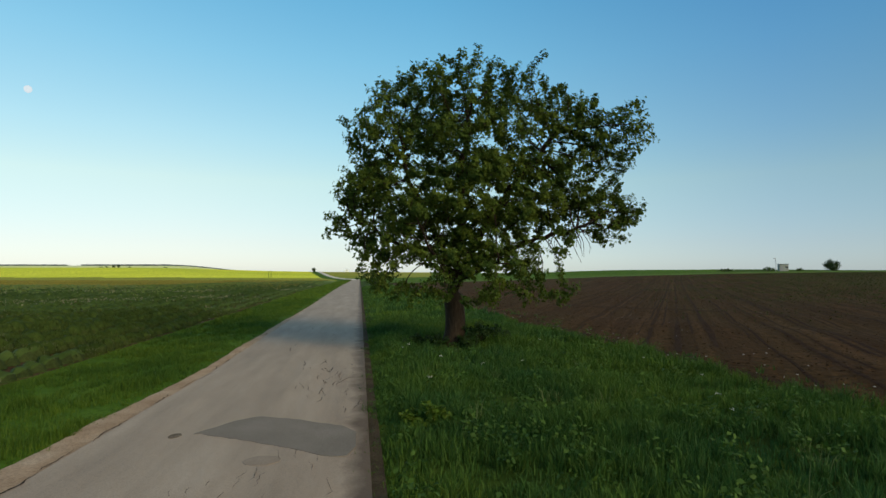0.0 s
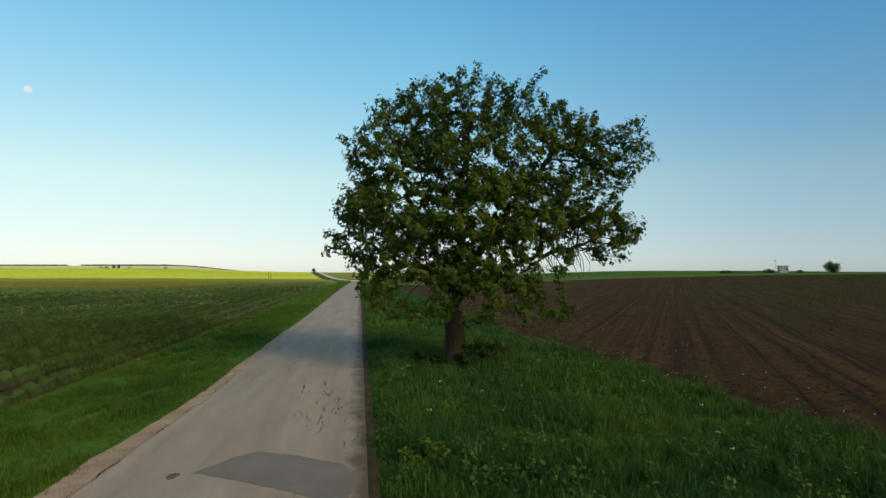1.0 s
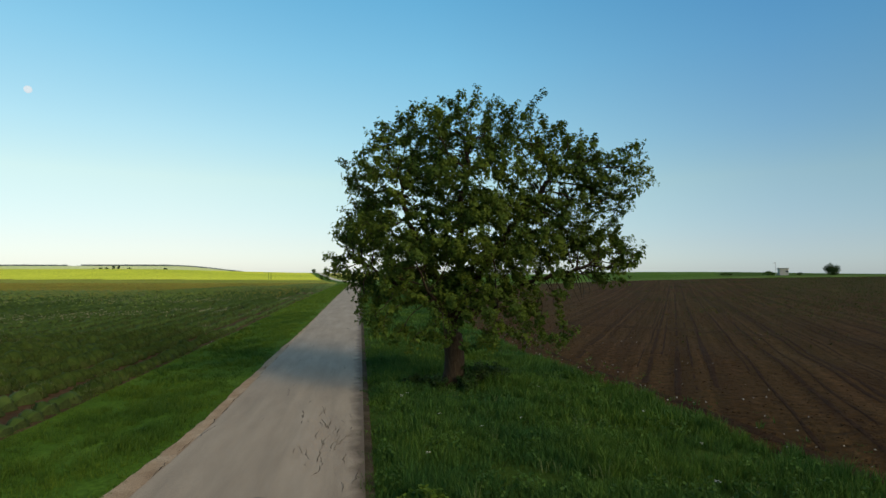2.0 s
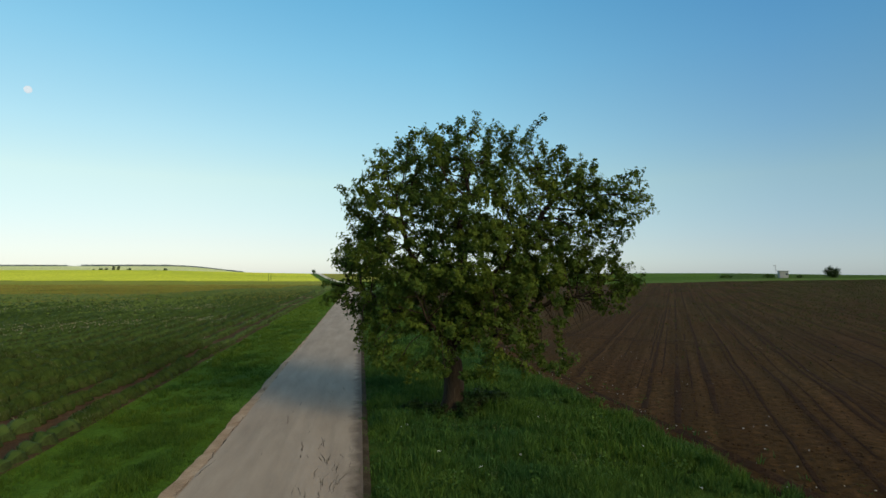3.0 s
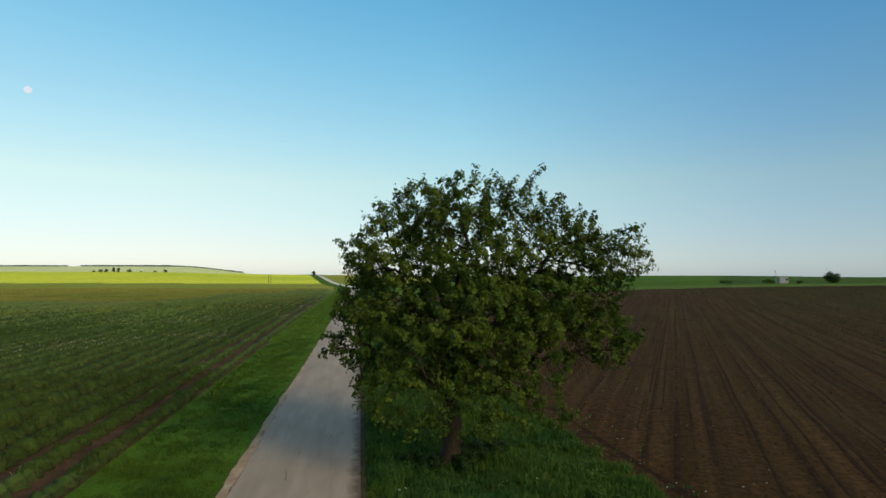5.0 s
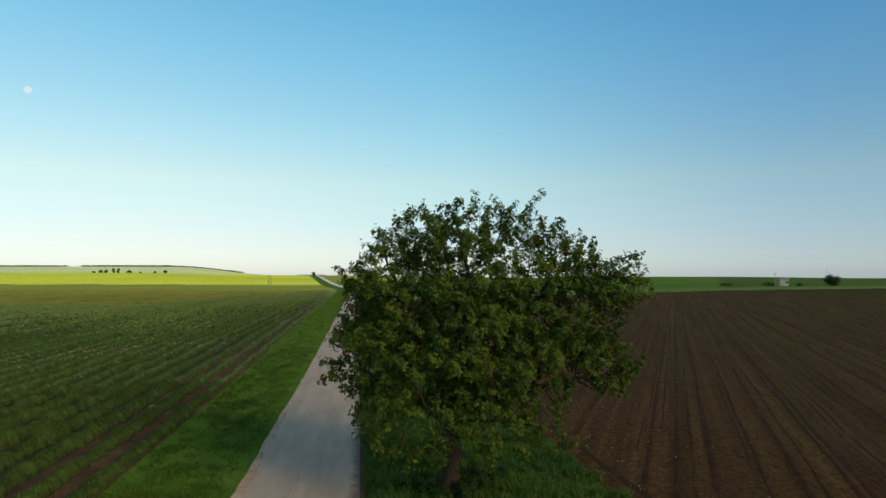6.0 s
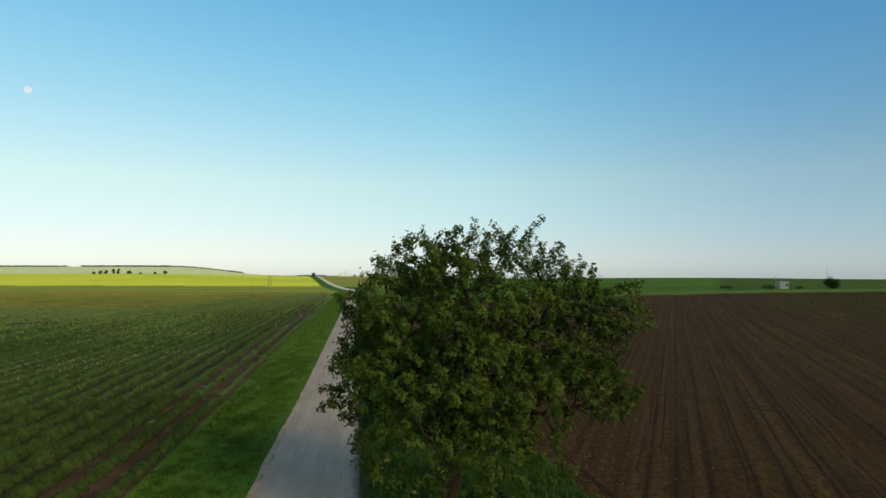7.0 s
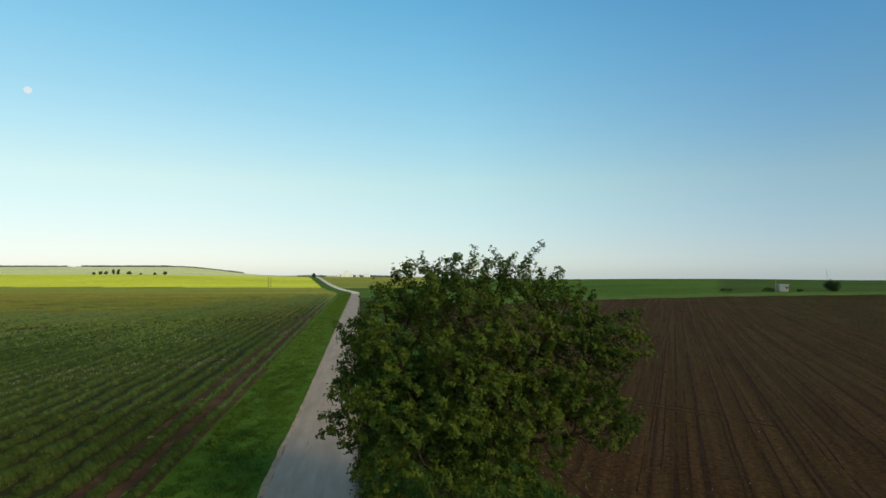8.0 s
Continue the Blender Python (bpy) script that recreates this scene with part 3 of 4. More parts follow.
def oak_sprays(rng, ends, ways, each, spread, size):
    """Leaf rosettes round the twig ends: each a few lobed leaves that stand out from one bud."""
    n = len(ends) * each
    c, way = np.repeat(ends, each, axis=0), np.repeat(ways, each, axis=0)
    d = rng.normal(size=(n, 3))
    d /= np.linalg.norm(d, axis=1, keepdims=True)
    c = c + d * spread * rng.uniform(0.1, 1, n)[:, None] ** 0.6 + way * spread * rng.uniform(-0.4, 1.0, n)[:, None]
    axis = way * 0.8 + d * 0.7 + [0, 0, 0.45]
    axis /= np.linalg.norm(axis, axis=1, keepdims=True)
    m = 6
    c, axis = np.repeat(c, m, axis=0), np.repeat(axis, m, axis=0)
    n = len(c)
    out = np.cross(axis, rng.normal(size=(n, 3)))
    out /= np.linalg.norm(out, axis=1, keepdims=True)
    a = out + axis * rng.uniform(-0.25, 0.9, n)[:, None] - [0, 0, 0.15]
    a /= np.linalg.norm(a, axis=1, keepdims=True)
    s = np.cross(a, axis)
    s /= np.linalg.norm(s, axis=1, keepdims=True)
    u = np.cross(s, a)
    L = size * rng.uniform(0.6, 1.3, n)[:, None]
    v = np.stack([c, c + a * L * .62 + s * L * .34 + u * L * .09, c + a * L - u * L * .06, c + a * L * .62 - s * L * .34 + u * L * .09], 1)
    i = (np.arange(n) * 4)[:, None]
    f = np.concatenate([i + [0, 1, 2], i + [0, 2, 3]], 1).reshape(-1, 3)
    return v.reshape(-1, 3), f


def leaf_cloud(rng, centres, each, spread, size, droop=0.25):
    """Leaves folded along the rib, round the twig ends."""
    c = np.repeat(centres, each, axis=0)
    n = len(c)
    d = rng.normal(size=(n, 3))
    d /= np.linalg.norm(d, axis=1, keepdims=True)
    c = c + d * spread * rng.uniform(0.15, 1, n)[:, None] ** 0.6
    u = d * 0.5 + rng.normal(size=(n, 3)) * 0.5 + [0, 0, 0.75]
    u /= np.linalg.norm(u, axis=1, keepdims=True)
    a = np.cross(u, rng.normal(size=(n, 3)))
    a = a / np.linalg.norm(a, axis=1, keepdims=True) + d * 0.3 - [0, 0, droop]
    a /= np.linalg.norm(a, axis=1, keepdims=True)
    s = np.cross(a, u)
    s /= np.linalg.norm(s, axis=1, keepdims=True)
    u = np.cross(s, a)
    L = size * rng.uniform(0.6, 1.35, n)[:, None]
    v = np.stack([c, c + a * L * .55 + s * L * .36 + u * L * .1, c + a * L, c + a * L * .55 - s * L * .36 + u * L * .1], 1)
    i = (np.arange(n) * 4)[:, None]
    f = np.concatenate([i + [0, 1, 2], i + [0, 2, 3]], 1).reshape(-1, 3)
    return v.reshape(-1, 3), f


def inside(rng, lobes, apart, each, spread):
    """Points in clumps, strewn mostly through the outer shell of each lobe of a crown."""
    out = []
    for x, y, z, rx, ry, rz in lobes:
        tries = int(500 + 260 * rx * ry * rz)
        d = rng.normal(size=(tries, 3))
        d /= np.linalg.norm(d, axis=1, keepdims=True)
        c = np.array((x, y, z)) + d * np.array((rx, ry, rz)) * (rng.uniform(0.05, 1, tries) ** 0.36)[:, None]
        kept = []
        for p in c:
            if not kept or np.min(np.sum((np.array(kept) - p) ** 2, axis=1)) > (apart * rng.uniform(0.75, 1.2)) ** 2:
                kept.append(p)
        out += kept
    c = np.array(out)
    return np.repeat(c, each, axis=0) + rng.normal(size=(len(c) * each, 3)) * spread * [1, 1, 0.75]


# lobes of the crown: centre and half sizes from the trunk's foot (to the right, ahead, up)
CROWN_TOP = [
    (0.5, -1.4, 9.0, 0.85, 0.85, 0.8), (-0.99, -0.7, 8.96, 0.9, 1.0, 0.8), (1.85, -0.4, 8.96, 0.9, 1.0, 0.8), (-1.75, -1.3, 8.25, 0.8, 0.9, 0.7),
    (3.7, -0.3, 8.1, 1.0, 1.0, 0.8), (3.0, -0.3, 8.6, 0.8, 0.8, 0.6), (4.35, -1.2, 7.65, 0.8, 0.9, 0.6), (-0.26, -2.1, 8.42, 0.8, 0.7, 0.8), (0.58, 1.0, 8.42, 1.1, 0.9, 0.7), (-1.1, 1.6, 7.8, 1.0, 0.9, 0.6),
]
CROWN_MID = [
    (-2.4, -2.0, 7.45, 0.75, 0.8, 0.7), (-2.85, -0.9, 6.85, 0.7, 1.0, 0.7), (-1.62, -2.4, 7.0, 0.9, 0.7, 0.6), (0.06, -2.6, 6.89, 0.9, 0.6, 0.5),
    (1.42, -2.1, 7.42, 0.9, 0.7, 0.5), (1.21, -2.5, 5.84, 0.9, 0.7, 0.5), (3.1, -1.2, 7.42, 0.9, 0.8, 0.5), (4.6, -1.6, 7.15, 0.8, 0.9, 0.7),
    (5.5, -2.0, 7.1, 0.6, 0.7, 0.7), (5.1, -1.4, 6.4, 0.7, 0.8, 0.45), (4.05, -1.6, 6.15, 0.8, 0.8, 0.45), (-2.8, 0.9, 6.3, 0.8, 1.0, 0.6),
    (3.3, 0.6, 6.5, 1.0, 0.8, 0.5), (0.8, 2.1, 6.47, 1.2, 0.8, 0.6),
]
CROWN_LOW = [
    (-3.05, -1.0, 5.3, 0.8, 0.9, 0.55), (-3.4, -0.8, 4.3, 0.7, 0.7, 0.45), (-3.4, 1.5, 5.2, 0.8, 1.0, 0.5), (-2.2, -2.2, 5.3, 1.0, 0.8, 0.55),
    (-1.31, -2.8, 4.5, 0.9, 0.6, 0.5), (0.17, -2.8, 4.8, 0.9, 0.6, 0.5), (1.74, -2.6, 4.5, 0.9, 0.6, 0.45), (3.0, -1.9, 4.8, 0.9, 0.8, 0.4),
    (4.37, -1.5, 4.75, 0.9, 0.8, 0.4), (5.2, -1.6, 4.5, 0.75, 0.9, 0.45), (4.9, -1.2, 4.3, 0.8, 0.8, 0.4), (4.05, -1.4, 4.4, 0.8, 0.8, 0.4), (5.1, -1.6, 4.0, 0.7, 0.8, 0.35), (4.47, -1.5, 4.05, 0.8, 0.8, 0.35), (3.52, -1.3, 4.15, 0.8, 0.7, 0.3),
    (4.79, -1.2, 5.3, 0.7, 0.8, 0.35), (3.74, -1.4, 5.5, 0.8, 0.8, 0.4), (5.0, -0.6, 5.0, 0.8, 0.8, 0.4), (4.58, -0.2, 5.0, 1.0, 0.8, 0.5), (2.37, 1.4, 4.9, 1.2, 0.9, 0.5), (-1.09, 1.8, 4.9, 1.2, 0.9, 0.5),
]
CROWN_SKIRT = [
    (-2.5, -1.6, 3.6, 1.0, 0.9, 0.5), (-1.5, -2.7, 3.4, 0.8, 0.6, 0.45), (0.0, -2.7, 3.2, 0.9, 0.6, 0.45), (1.5, -2.7, 2.9, 0.8, 0.6, 0.4),
    (-1.7, -2.2, 2.2, 0.9, 0.7, 0.35), (-0.6, -2.6, 1.95, 0.7, 0.6, 0.3), (0.9, -2.9, 1.85, 0.8, 0.5, 0.28), (2.2, -2.0, 2.05, 0.9, 0.7, 0.3),
    (3.1, -1.6, 2.0, 0.8, 0.7, 0.25), (0.2, -2.4, 2.6, 1.2, 0.6, 0.4), (-2.4, -1.5, 2.6, 0.8, 0.7, 0.4), (2.3, -1.6, 2.8, 0.9, 0.7, 0.4), (1.6, -1.4, 3.6, 0.8, 0.6, 0.4), (-0.3, 0.9, 3.7, 1.2, 0.9, 0.5), (-2.2, 0.8, 3.4, 0.9, 0.9, 0.5),
]
# thinner growth between the lobes
CROWN_HEART = [
    (0.7, -0.7, 7.2, 2.9, 1.9, 1.7), (1.2, -0.9, 5.3, 3.4, 2.0, 1.3), (-1.6, -0.7, 5.3, 2.0, 2.0, 1.5), (0.3, -1.3, 3.6, 2.6, 1.6, 0.9), (3.9, -1.1, 5.0, 1.6, 1.2, 0.7),
    (4.2, -0.6, 7.3, 1.5, 1.3, 0.9), (2.4, -1.6, 3.6, 1.6, 0.9, 0.6), (-2.7, -0.6, 3.9, 1.2, 1.2, 0.7),
]
# dense growth about the forks and under the long bough
CROWN_CORE = [
    (-0.7, -1.2, 3.7, 1.5, 1.0, 0.8), (0.9, -1.0, 4.2, 1.3, 1.0, 0.8), (2.3, -1.0, 5.9, 1.4, 1.1, 0.8), (0.6, 0.2, 3.3, 1.6, 0.8, 0.5), (1.9, -1.5, 3.0, 0.9, 0.7, 0.45),
]
# young shoots that stand out of the crown
SHOOTS = [
    (0.7, -1.5, 10.0), (0.75, -1.5, 9.6), (0.6, -1.4, 9.4), (1.0, -1.2, 9.45), (-0.1, -1.3, 9.5), (-0.05, -2.1, 9.35), (-0.9, -0.65, 9.65), (-1.8, -1.05, 9.1), (1.7, -0.5, 9.65), (2.2, -0.4, 9.45), (2.97, -0.4, 10.15), (2.85, -0.4, 9.7), (2.8, -0.4, 9.45),
    (2.6, -0.4, 9.3), (4.05, 0.35, 9.05), (4.75, -0.9, 8.4), (5.75, -2.1, 8.0), (5.65, -2.1, 7.7), (6.05, -2.4, 6.95), (-2.6, -2.3, 8.25), (-3.5, -1.6, 7.35), (-3.6, -1.0, 5.7),
    (-4.05, -1.0, 4.6), (-3.8, -0.9, 4.15), (5.75, -0.5, 4.75), (5.75, -2.1, 4.35), (5.0, -1.6, 3.95), (-4.1, 2.2, 5.6),
]


# main boughs, from the top of the trunk
BOUGHS = [
    ((0.1, 0.0, 2.4), (1.2, -0.5, 3.1), (2.6, -1.0, 3.7), (4.2, -1.5, 4.1)), ((0.0, 0.0, 2.4), (-1.2, -0.5, 3.3), (-2.4, -0.8, 3.9), (-3.1, -0.9, 4.3)),
    ((0.1, 0.0, 2.4), (0.3, -0.3, 4.1), (0.2, -0.7, 6.0), (0.6, -0.9, 7.6)), ((0.1, 0.0, 2.4), (1.1, -0.4, 4.2), (2.2, -0.8, 5.8), (3.3, -0.8, 7.1)),
    ((0.0, 0.0, 2.4), (-0.6, -0.3, 4.0), (-1.5, -0.8, 5.7), (-1.8, -1.0, 7.2)), ((0.0, 0.0, 2.3), (-0.3, -1.2, 2.8), (-0.7, -2.2, 3.3)),
    ((0.1, 0.0, 2.4), (0.4, 0.9, 3.9), (0.6, 1.6, 5.6)), ((0.1, 0.0, 2.3), (0.9, -1.2, 2.7), (1.4, -2.2, 2.9)),
]


def build_oak():
    rng = np.random.default_rng(11)
    targets = [inside(rng, CROWN_TOP + CROWN_MID + CROWN_LOW, 0.42, 4, 0.12), inside(rng, CROWN_SKIRT, 0.6, 3, 0.12), inside(rng, CROWN_HEART, 0.56, 4, 0.14), inside(rng, CROWN_CORE, 0.42, 4, 0.12)]
    c = np.repeat(np.array(SHOOTS), 8, axis=0)
    targets.append(c + rng.normal(size=c.shape) * (0.12, 0.12, 0.14))
    targets = np.concatenate(targets)
    targets = targets[targets[:, 2] > 1.05]
    pos, par = grow(rng, targets, np.zeros(3), 2.5, BOUGHS)
    n = len(pos)
    kids = [[] for _ in range(n)]
    for i, p in enumerate(par):
        if p >= 0:
            kids[p].append(i)
    # pipe model: each piece carries those above it
    load = np.zeros(n)
    for i in range(n - 1, -1, -1):
        load[i] = max(1.0, sum(load[c] for c in kids[i]))
    rad = 0.0085 * load ** 0.46
    rad = rad * (1 + (0.34 / rad[3] - 1) * np.clip(rad / rad[3], 0, 1) ** 2)
    rad = np.clip(rad, 0.009, None)
    flare = np.exp(-pos[:, 2] / 0.3) * (np.arange(n) < 8)
    rad = rad * (1 + 0.45 * flare)
    base = new("oak_tree")
    base.matrix_world = pose(TREE[0], TREE[1], tall(*TREE) - 0.1, 0, 0, -HEADING)
    tagged(base, "broad lone oak in fresh leaf beside the lane", "tree")
    # chains from fork to fork, each along its heaviest child
    limb_of = np.zeros(n, int)
    stack = [(0, None, 0)]
    main = 0
    limbs = {0: []}
    while stack:
        i, before, limb = stack.pop()
        chain = [before, i] if before is not None else [i]
        while kids[i]:
            ks = sorted(kids[i], key=lambda c: -load[c])
            for c in ks[1:]:
                own = limb
                if limb == 0 and load[c] > 60:
                    main += 1
                    own = main
                    limbs[own] = []
                stack.append((c, i, own))
            i = ks[0]
            chain.append(i)
        for c in chain[1:]:
            limb_of[c] = limb
        limbs[limb].append(chain)
    tips = np.array([i for i in range(n) if load[i] <= 3 and pos[i][2] > 1.0])
    for key, group in limbs.items():
        vs, fs, off = [], [], 0
        for chain in group:
            r = rad[chain].copy()
            if len(chain) > 1 and chain[0] != 0:
                r[0] = min(r[0], r[1] * 1.15)
            if len(chain) < 2:
                continue
            v, f = tube(pos[chain], r, 12 if rad[chain[-1]] > 0.1 or rad[chain[1]] > 0.12 else (6 if rad[chain[1]] > 0.03 else 4))
            vs.append(v)
            fs.append(f + off)
            off += len(v)
        if not vs:
            continue
        wood = put("trunk" if key == 0 else "limb", mesh_of("limb", np.concatenate(vs), np.concatenate(fs), True), M_BARK, base)
        mine = tips[limb_of[tips] == key]
        if len(mine):
            ways = pos[mine] - pos[np.maximum(par[mine], 0)]
            ways /= np.maximum(np.linalg.norm(ways, axis=1, keepdims=True), 1e-6)
            v, f = oak_sprays(rng, pos[mine], ways, 11, 0.17, 0.079)
            put("foliage", mesh_of("foliage", v, f), M_LEAF, base)
    # bare drooping twigs under the long bough
    vs, fs, off = [], [], 0
    for k in range(11):
        u = rng.uniform(0.25, 1.0)
        at = np.array((2.6, -1.0, 3.68)) + u * np.array((1.6, -0.5, 0.4))
        for fork in range(2):
            chain = [at]
            way = np.array((rng.uniform(0.1, 0.7), rng.normal() * 0.3, -0.5))
            for j in range(5):
                way = way * 0.8 + rng.normal(size=3) * 0.22 - [0, 0, 0.12]
                chain.append(chain[-1] + way * 0.2)
            v, f = tube(chain, np.linspace(0.016, 0.006, 6), 4)
            vs.append(v)
            fs.append(f + off)
            off += len(v)
    put("dead_twigs", mesh_of("dead_twigs", np.concatenate(vs), np.concatenate(fs), True), M_BARK, base, "bare drooping dead twigs")


build_oak()


def bush(name, x, y, wide, high, leaves, size, mat, label, category, seed, group=""):
    """A shrub or far tree: short stem with forks, and clumps of leaves."""
    rng = np.random.default_rng(seed)
    base = new(name)
    base.matrix_world = pose(x, y, tall(x, y) - 0.05)
    tagged(base, label, category, group)
    k = max(14, leaves // 40)
    d = rng.normal(size=(k, 3))
    d /= np.linalg.norm(d, axis=1, keepdims=True)
    r = rng.uniform(0.1, 1, k) ** 0.45
    c = np.stack([d[:, 0] * wide / 2 * r, d[:, 1] * wide / 2 * r, high * 0.5 + d[:, 2] * high * 0.5 * r], 1)
    c *= 0.85
    v, f = leaf_cloud(rng, c, max(6, leaves // k), 0.17 * min(wide, high), size)
    v[:, 2] = np.maximum(v[:, 2], 0.02)
    vs, fs, off = [], [], 0
    for j in range(min(k, 12)):
        mid = c[j] * [0.35, 0.35, 0.5]
        tv, tf = tube([(0, 0, 0), mid, c[j]], np.array([0.05, 0.03, 0.012]) * high / 2.5, 5)
        vs.append(tv)
        fs.append(tf + off)
        off += len(tv)
    put("stems", mesh_of("stems", np.concatenate(vs), np.concatenate(fs), True), M_BARK, base)
    put("foliage", mesh_of("foliage", v, f), mat, base)
    return base


def meadow_herbs():
    """Low broad-leaved herbs among the grass."""
    rng = np.random.default_rng(29)
    n = 520
    x, y = rng.uniform(0.3, 8.6, n), 5 + 16 * rng.uniform(0, 1, n) ** 1.3
    keep = waves(x, y, 3.5, 91) + 0.5 * rng.normal(size=n) > 0
    x, y = x[keep], y[keep]
    v, f = leaf_cloud(rng, np.stack([x, y, height(x, y) + rng.uniform(0.1, 0.28, len(x))], 1), 24, 0.17, 0.075)
    tagged(put("meadow_herbs", mesh_of("meadow_herbs", v, f), M_HERB), "low broad-leaved green herbs among the meadow grass", "herbs", kind="stuff")


meadow_herbs()


# ---- things in the distance ----
bush("shrub", 2.3, 84, 2.2, 2.9, 1600, 0.16, M_SHRUB, "dense dark green shrub beside the lane", "shrub", 41)
bush("shrub", *spot(190, 125.5), 4.9, 4.3, 2600, 0.3, M_SHRUB, "round dark bush at the end of the ploughed field", "shrub", 42)
bush("shrub", *spot(192, 106.0), 4.2, 1.5, 1300, 0.22, M_SCRUB, "low dark scrub beside a white hut", "shrub", 43)
bush("shrub", *spot(198, 95.5), 5.5, 1.0, 1200, 0.22, M_SCRUB, "low scrub on the grass track", "shrub", 44)
bush("shrub", *spot(189, 114.4), 2.4, 1.2, 800, 0.22, M_SCRUB, "small bush beside a white hut", "shrub", 45)
bush("far_tree", *spot(690, -151.5), 5.5, 6, 900, 0.6, M_FARLEAF, "small tree beside the lane on the crest", "tree", 46)
for j, (px, wide, high) in enumerate([(-505, 5, 4), (-495, 6, 6), (-487, 6, 6.5), (-476, 4.5, 9), (-469, 4.5, 9), (-453, 7, 6), (-437, 4, 2.5), (-416, 5, 4), (-402, 7, 5.5)]):
    bush("far_tree", *spot(850, px), wide, high, 700, 0.8, M_FARLEAF, "dark tree in a row behind the rapeseed crest", "tree", 60 + j, "row of far trees")


def wiggle_strip(rng, x, y, length, wide, z, heading=90.0, bend=0.24):
    """A crooked tapering crack lying on the asphalt."""
    n = max(5, int(length / 0.06))
    a = radians(heading)
    pts, h = [np.array([x, y])], a
    for k in range(n):
        h = a + rng.normal() * bend
        pts.append(pts[-1] + np.array([math.cos(h), math.sin(h)]) * length / n)
    pts = np.array(pts)
    d = np.gradient(pts, axis=0)
    d /= np.linalg.norm(d, axis=1, keepdims=True)
    w = wide * np.sin(np.linspace(0.15, 3.0, len(pts))) * rng.uniform(0.5, 1.3, len(pts))
    s = np.stack([-d[:, 1], d[:, 0]], 1) * w[:, None] / 2
    v = np.concatenate([np.c_[pts - s, np.full(len(pts), z)], np.c_[pts + s, np.full(len(pts), z)]])
    m = len(pts)
    i = np.arange(m - 1)
    return v, np.stack([i, i + 1, i + m + 1, i + m], 1)


def road_z(y):
    return 0.05 + 0.0006 * max(y, 0) + 0.008


def flat_patch(name, centre, rx, ry, seed, mat, label, lift=0.006, points=26, skew=0.0, power=1.0):
    """A thin irregular slab laid on the asphalt."""
    rng = np.random.default_rng(seed)
    bm = bmesh.new()
    ring = []
    for k in range(points):
        a = 6.283 * k / points
        r = 1 + 0.03 * rng.normal()
        u, w = math.cos(a) * r, math.sin(a) * r
        w *= abs(math.cos(a / 2)) ** power if power else 1
        x, y = min(centre[0] + rx * u, -0.02 + 0.01 * rng.normal()), centre[1] + ry * w + skew * u
        ring.append(bm.verts.new((x, y, road_z(y) + lift)))
    top = bm.faces.new(ring)
    low = [bm.verts.new((v.co.x * 1.0, v.co.y, v.co.z - lift - 0.01)) for v in ring]
    for k in range(points):
        bm.faces.new((ring[k], low[k], low[(k + 1) % points], ring[(k + 1) % points]))
    bmesh.ops.recalc_face_normals(bm, faces=bm.faces)
    return part(name, bm, mat, road, label)


# mended places, holes and cracks of the lane
def long_patch():
    """A smooth slab across the lane: pointed at one end, broad at the grass."""
    rng = np.random.default_rng(9)
    xs = np.linspace(-2.6, -0.16, 22)
    far = np.interp(xs, (-2.6, -2.1, -1.8, -1.4, -0.35, -0.16), (9.52, 10.26, 10.48, 10.32, 9.62, 9.25)) + 0.02 * rng.normal(size=22)
    near = np.interp(xs, (-2.6, -1.9, -1.3, -0.6, -0.3, -0.16), (9.5, 9.1, 8.72, 8.14, 8.0, 8.5)) + 0.02 * rng.normal(size=22)
    bm = bmesh.new()
    rows = [[bm.verts.new((x, y, road_z(y) + up)) for x, y in zip(xs, ys)] for ys, up in ((near, -0.01), (near, 0.006), (far, 0.006), (far, -0.01))]
    for lo, hi in zip(rows, rows[1:]):
        for k in range(21):
            bm.faces.new((lo[k], lo[k + 1], hi[k + 1], hi[k]))
    bmesh.ops.recalc_face_normals(bm, faces=bm.faces)
    part("patch", bm, M_PATCH, road, "smooth dark grey asphalt patch")


long_patch()
flat_patch("patch", (-1.37, 8.03), 0.24, 0.2, 2, M_FAINT, "small faint grey asphalt patch", 0.005, 16, 0.0, 0.0)
flat_patch("pothole", (-2.86, 9.42), 0.09, 0.13, 3, M_HOLE, "shallow pothole with loose grit", 0.004, 12, 0.02, 0.0)
rng = np.random.default_rng(5)
for k in range(84):
    if k < 20:
        x, y, long, wide = rng.uniform(-2.3, -0.3), rng.uniform(5.6, 8.0), rng.uniform(0.2, 0.7), rng.uniform(0.004, 0.01)
    elif k < 52:
        x, y, long, wide = rng.choice((-1.5, -0.95, -0.8, -0.4)) + rng.normal() * 0.14, rng.uniform(10.4, 16.5), rng.uniform(0.3, 1.1), rng.uniform(0.01, 0.02)
    else:
        x, y, long, wide = rng.uniform(-3.2, -0.4), rng.uniform(15, 45), rng.uniform(0.2, 0.8), rng.uniform(0.01, 0.02)
    v, f = wiggle_strip(rng, min(x, -0.25), y, long, wide, road_z(y) + 0.006, 90 + rng.normal() * 7)
    put("crack", mesh_of("crack", v, f), M_CRACK, road)
for y in np.arange(5.5, 46, 1.25):
    # broken rim between asphalt and grit
    if rng.uniform() < 0.8:
        v, f = wiggle_strip(rng, float(road_rim(y)) + rng.normal() * 0.02, y, rng.uniform(0.7, 1.5), rng.uniform(0.012, 0.035), road_z(y) + 0.004, 90 + 0.3 * rng.normal(), 0.2)
        put("crack", mesh_of("crack", v, f), M_CRACK, road)
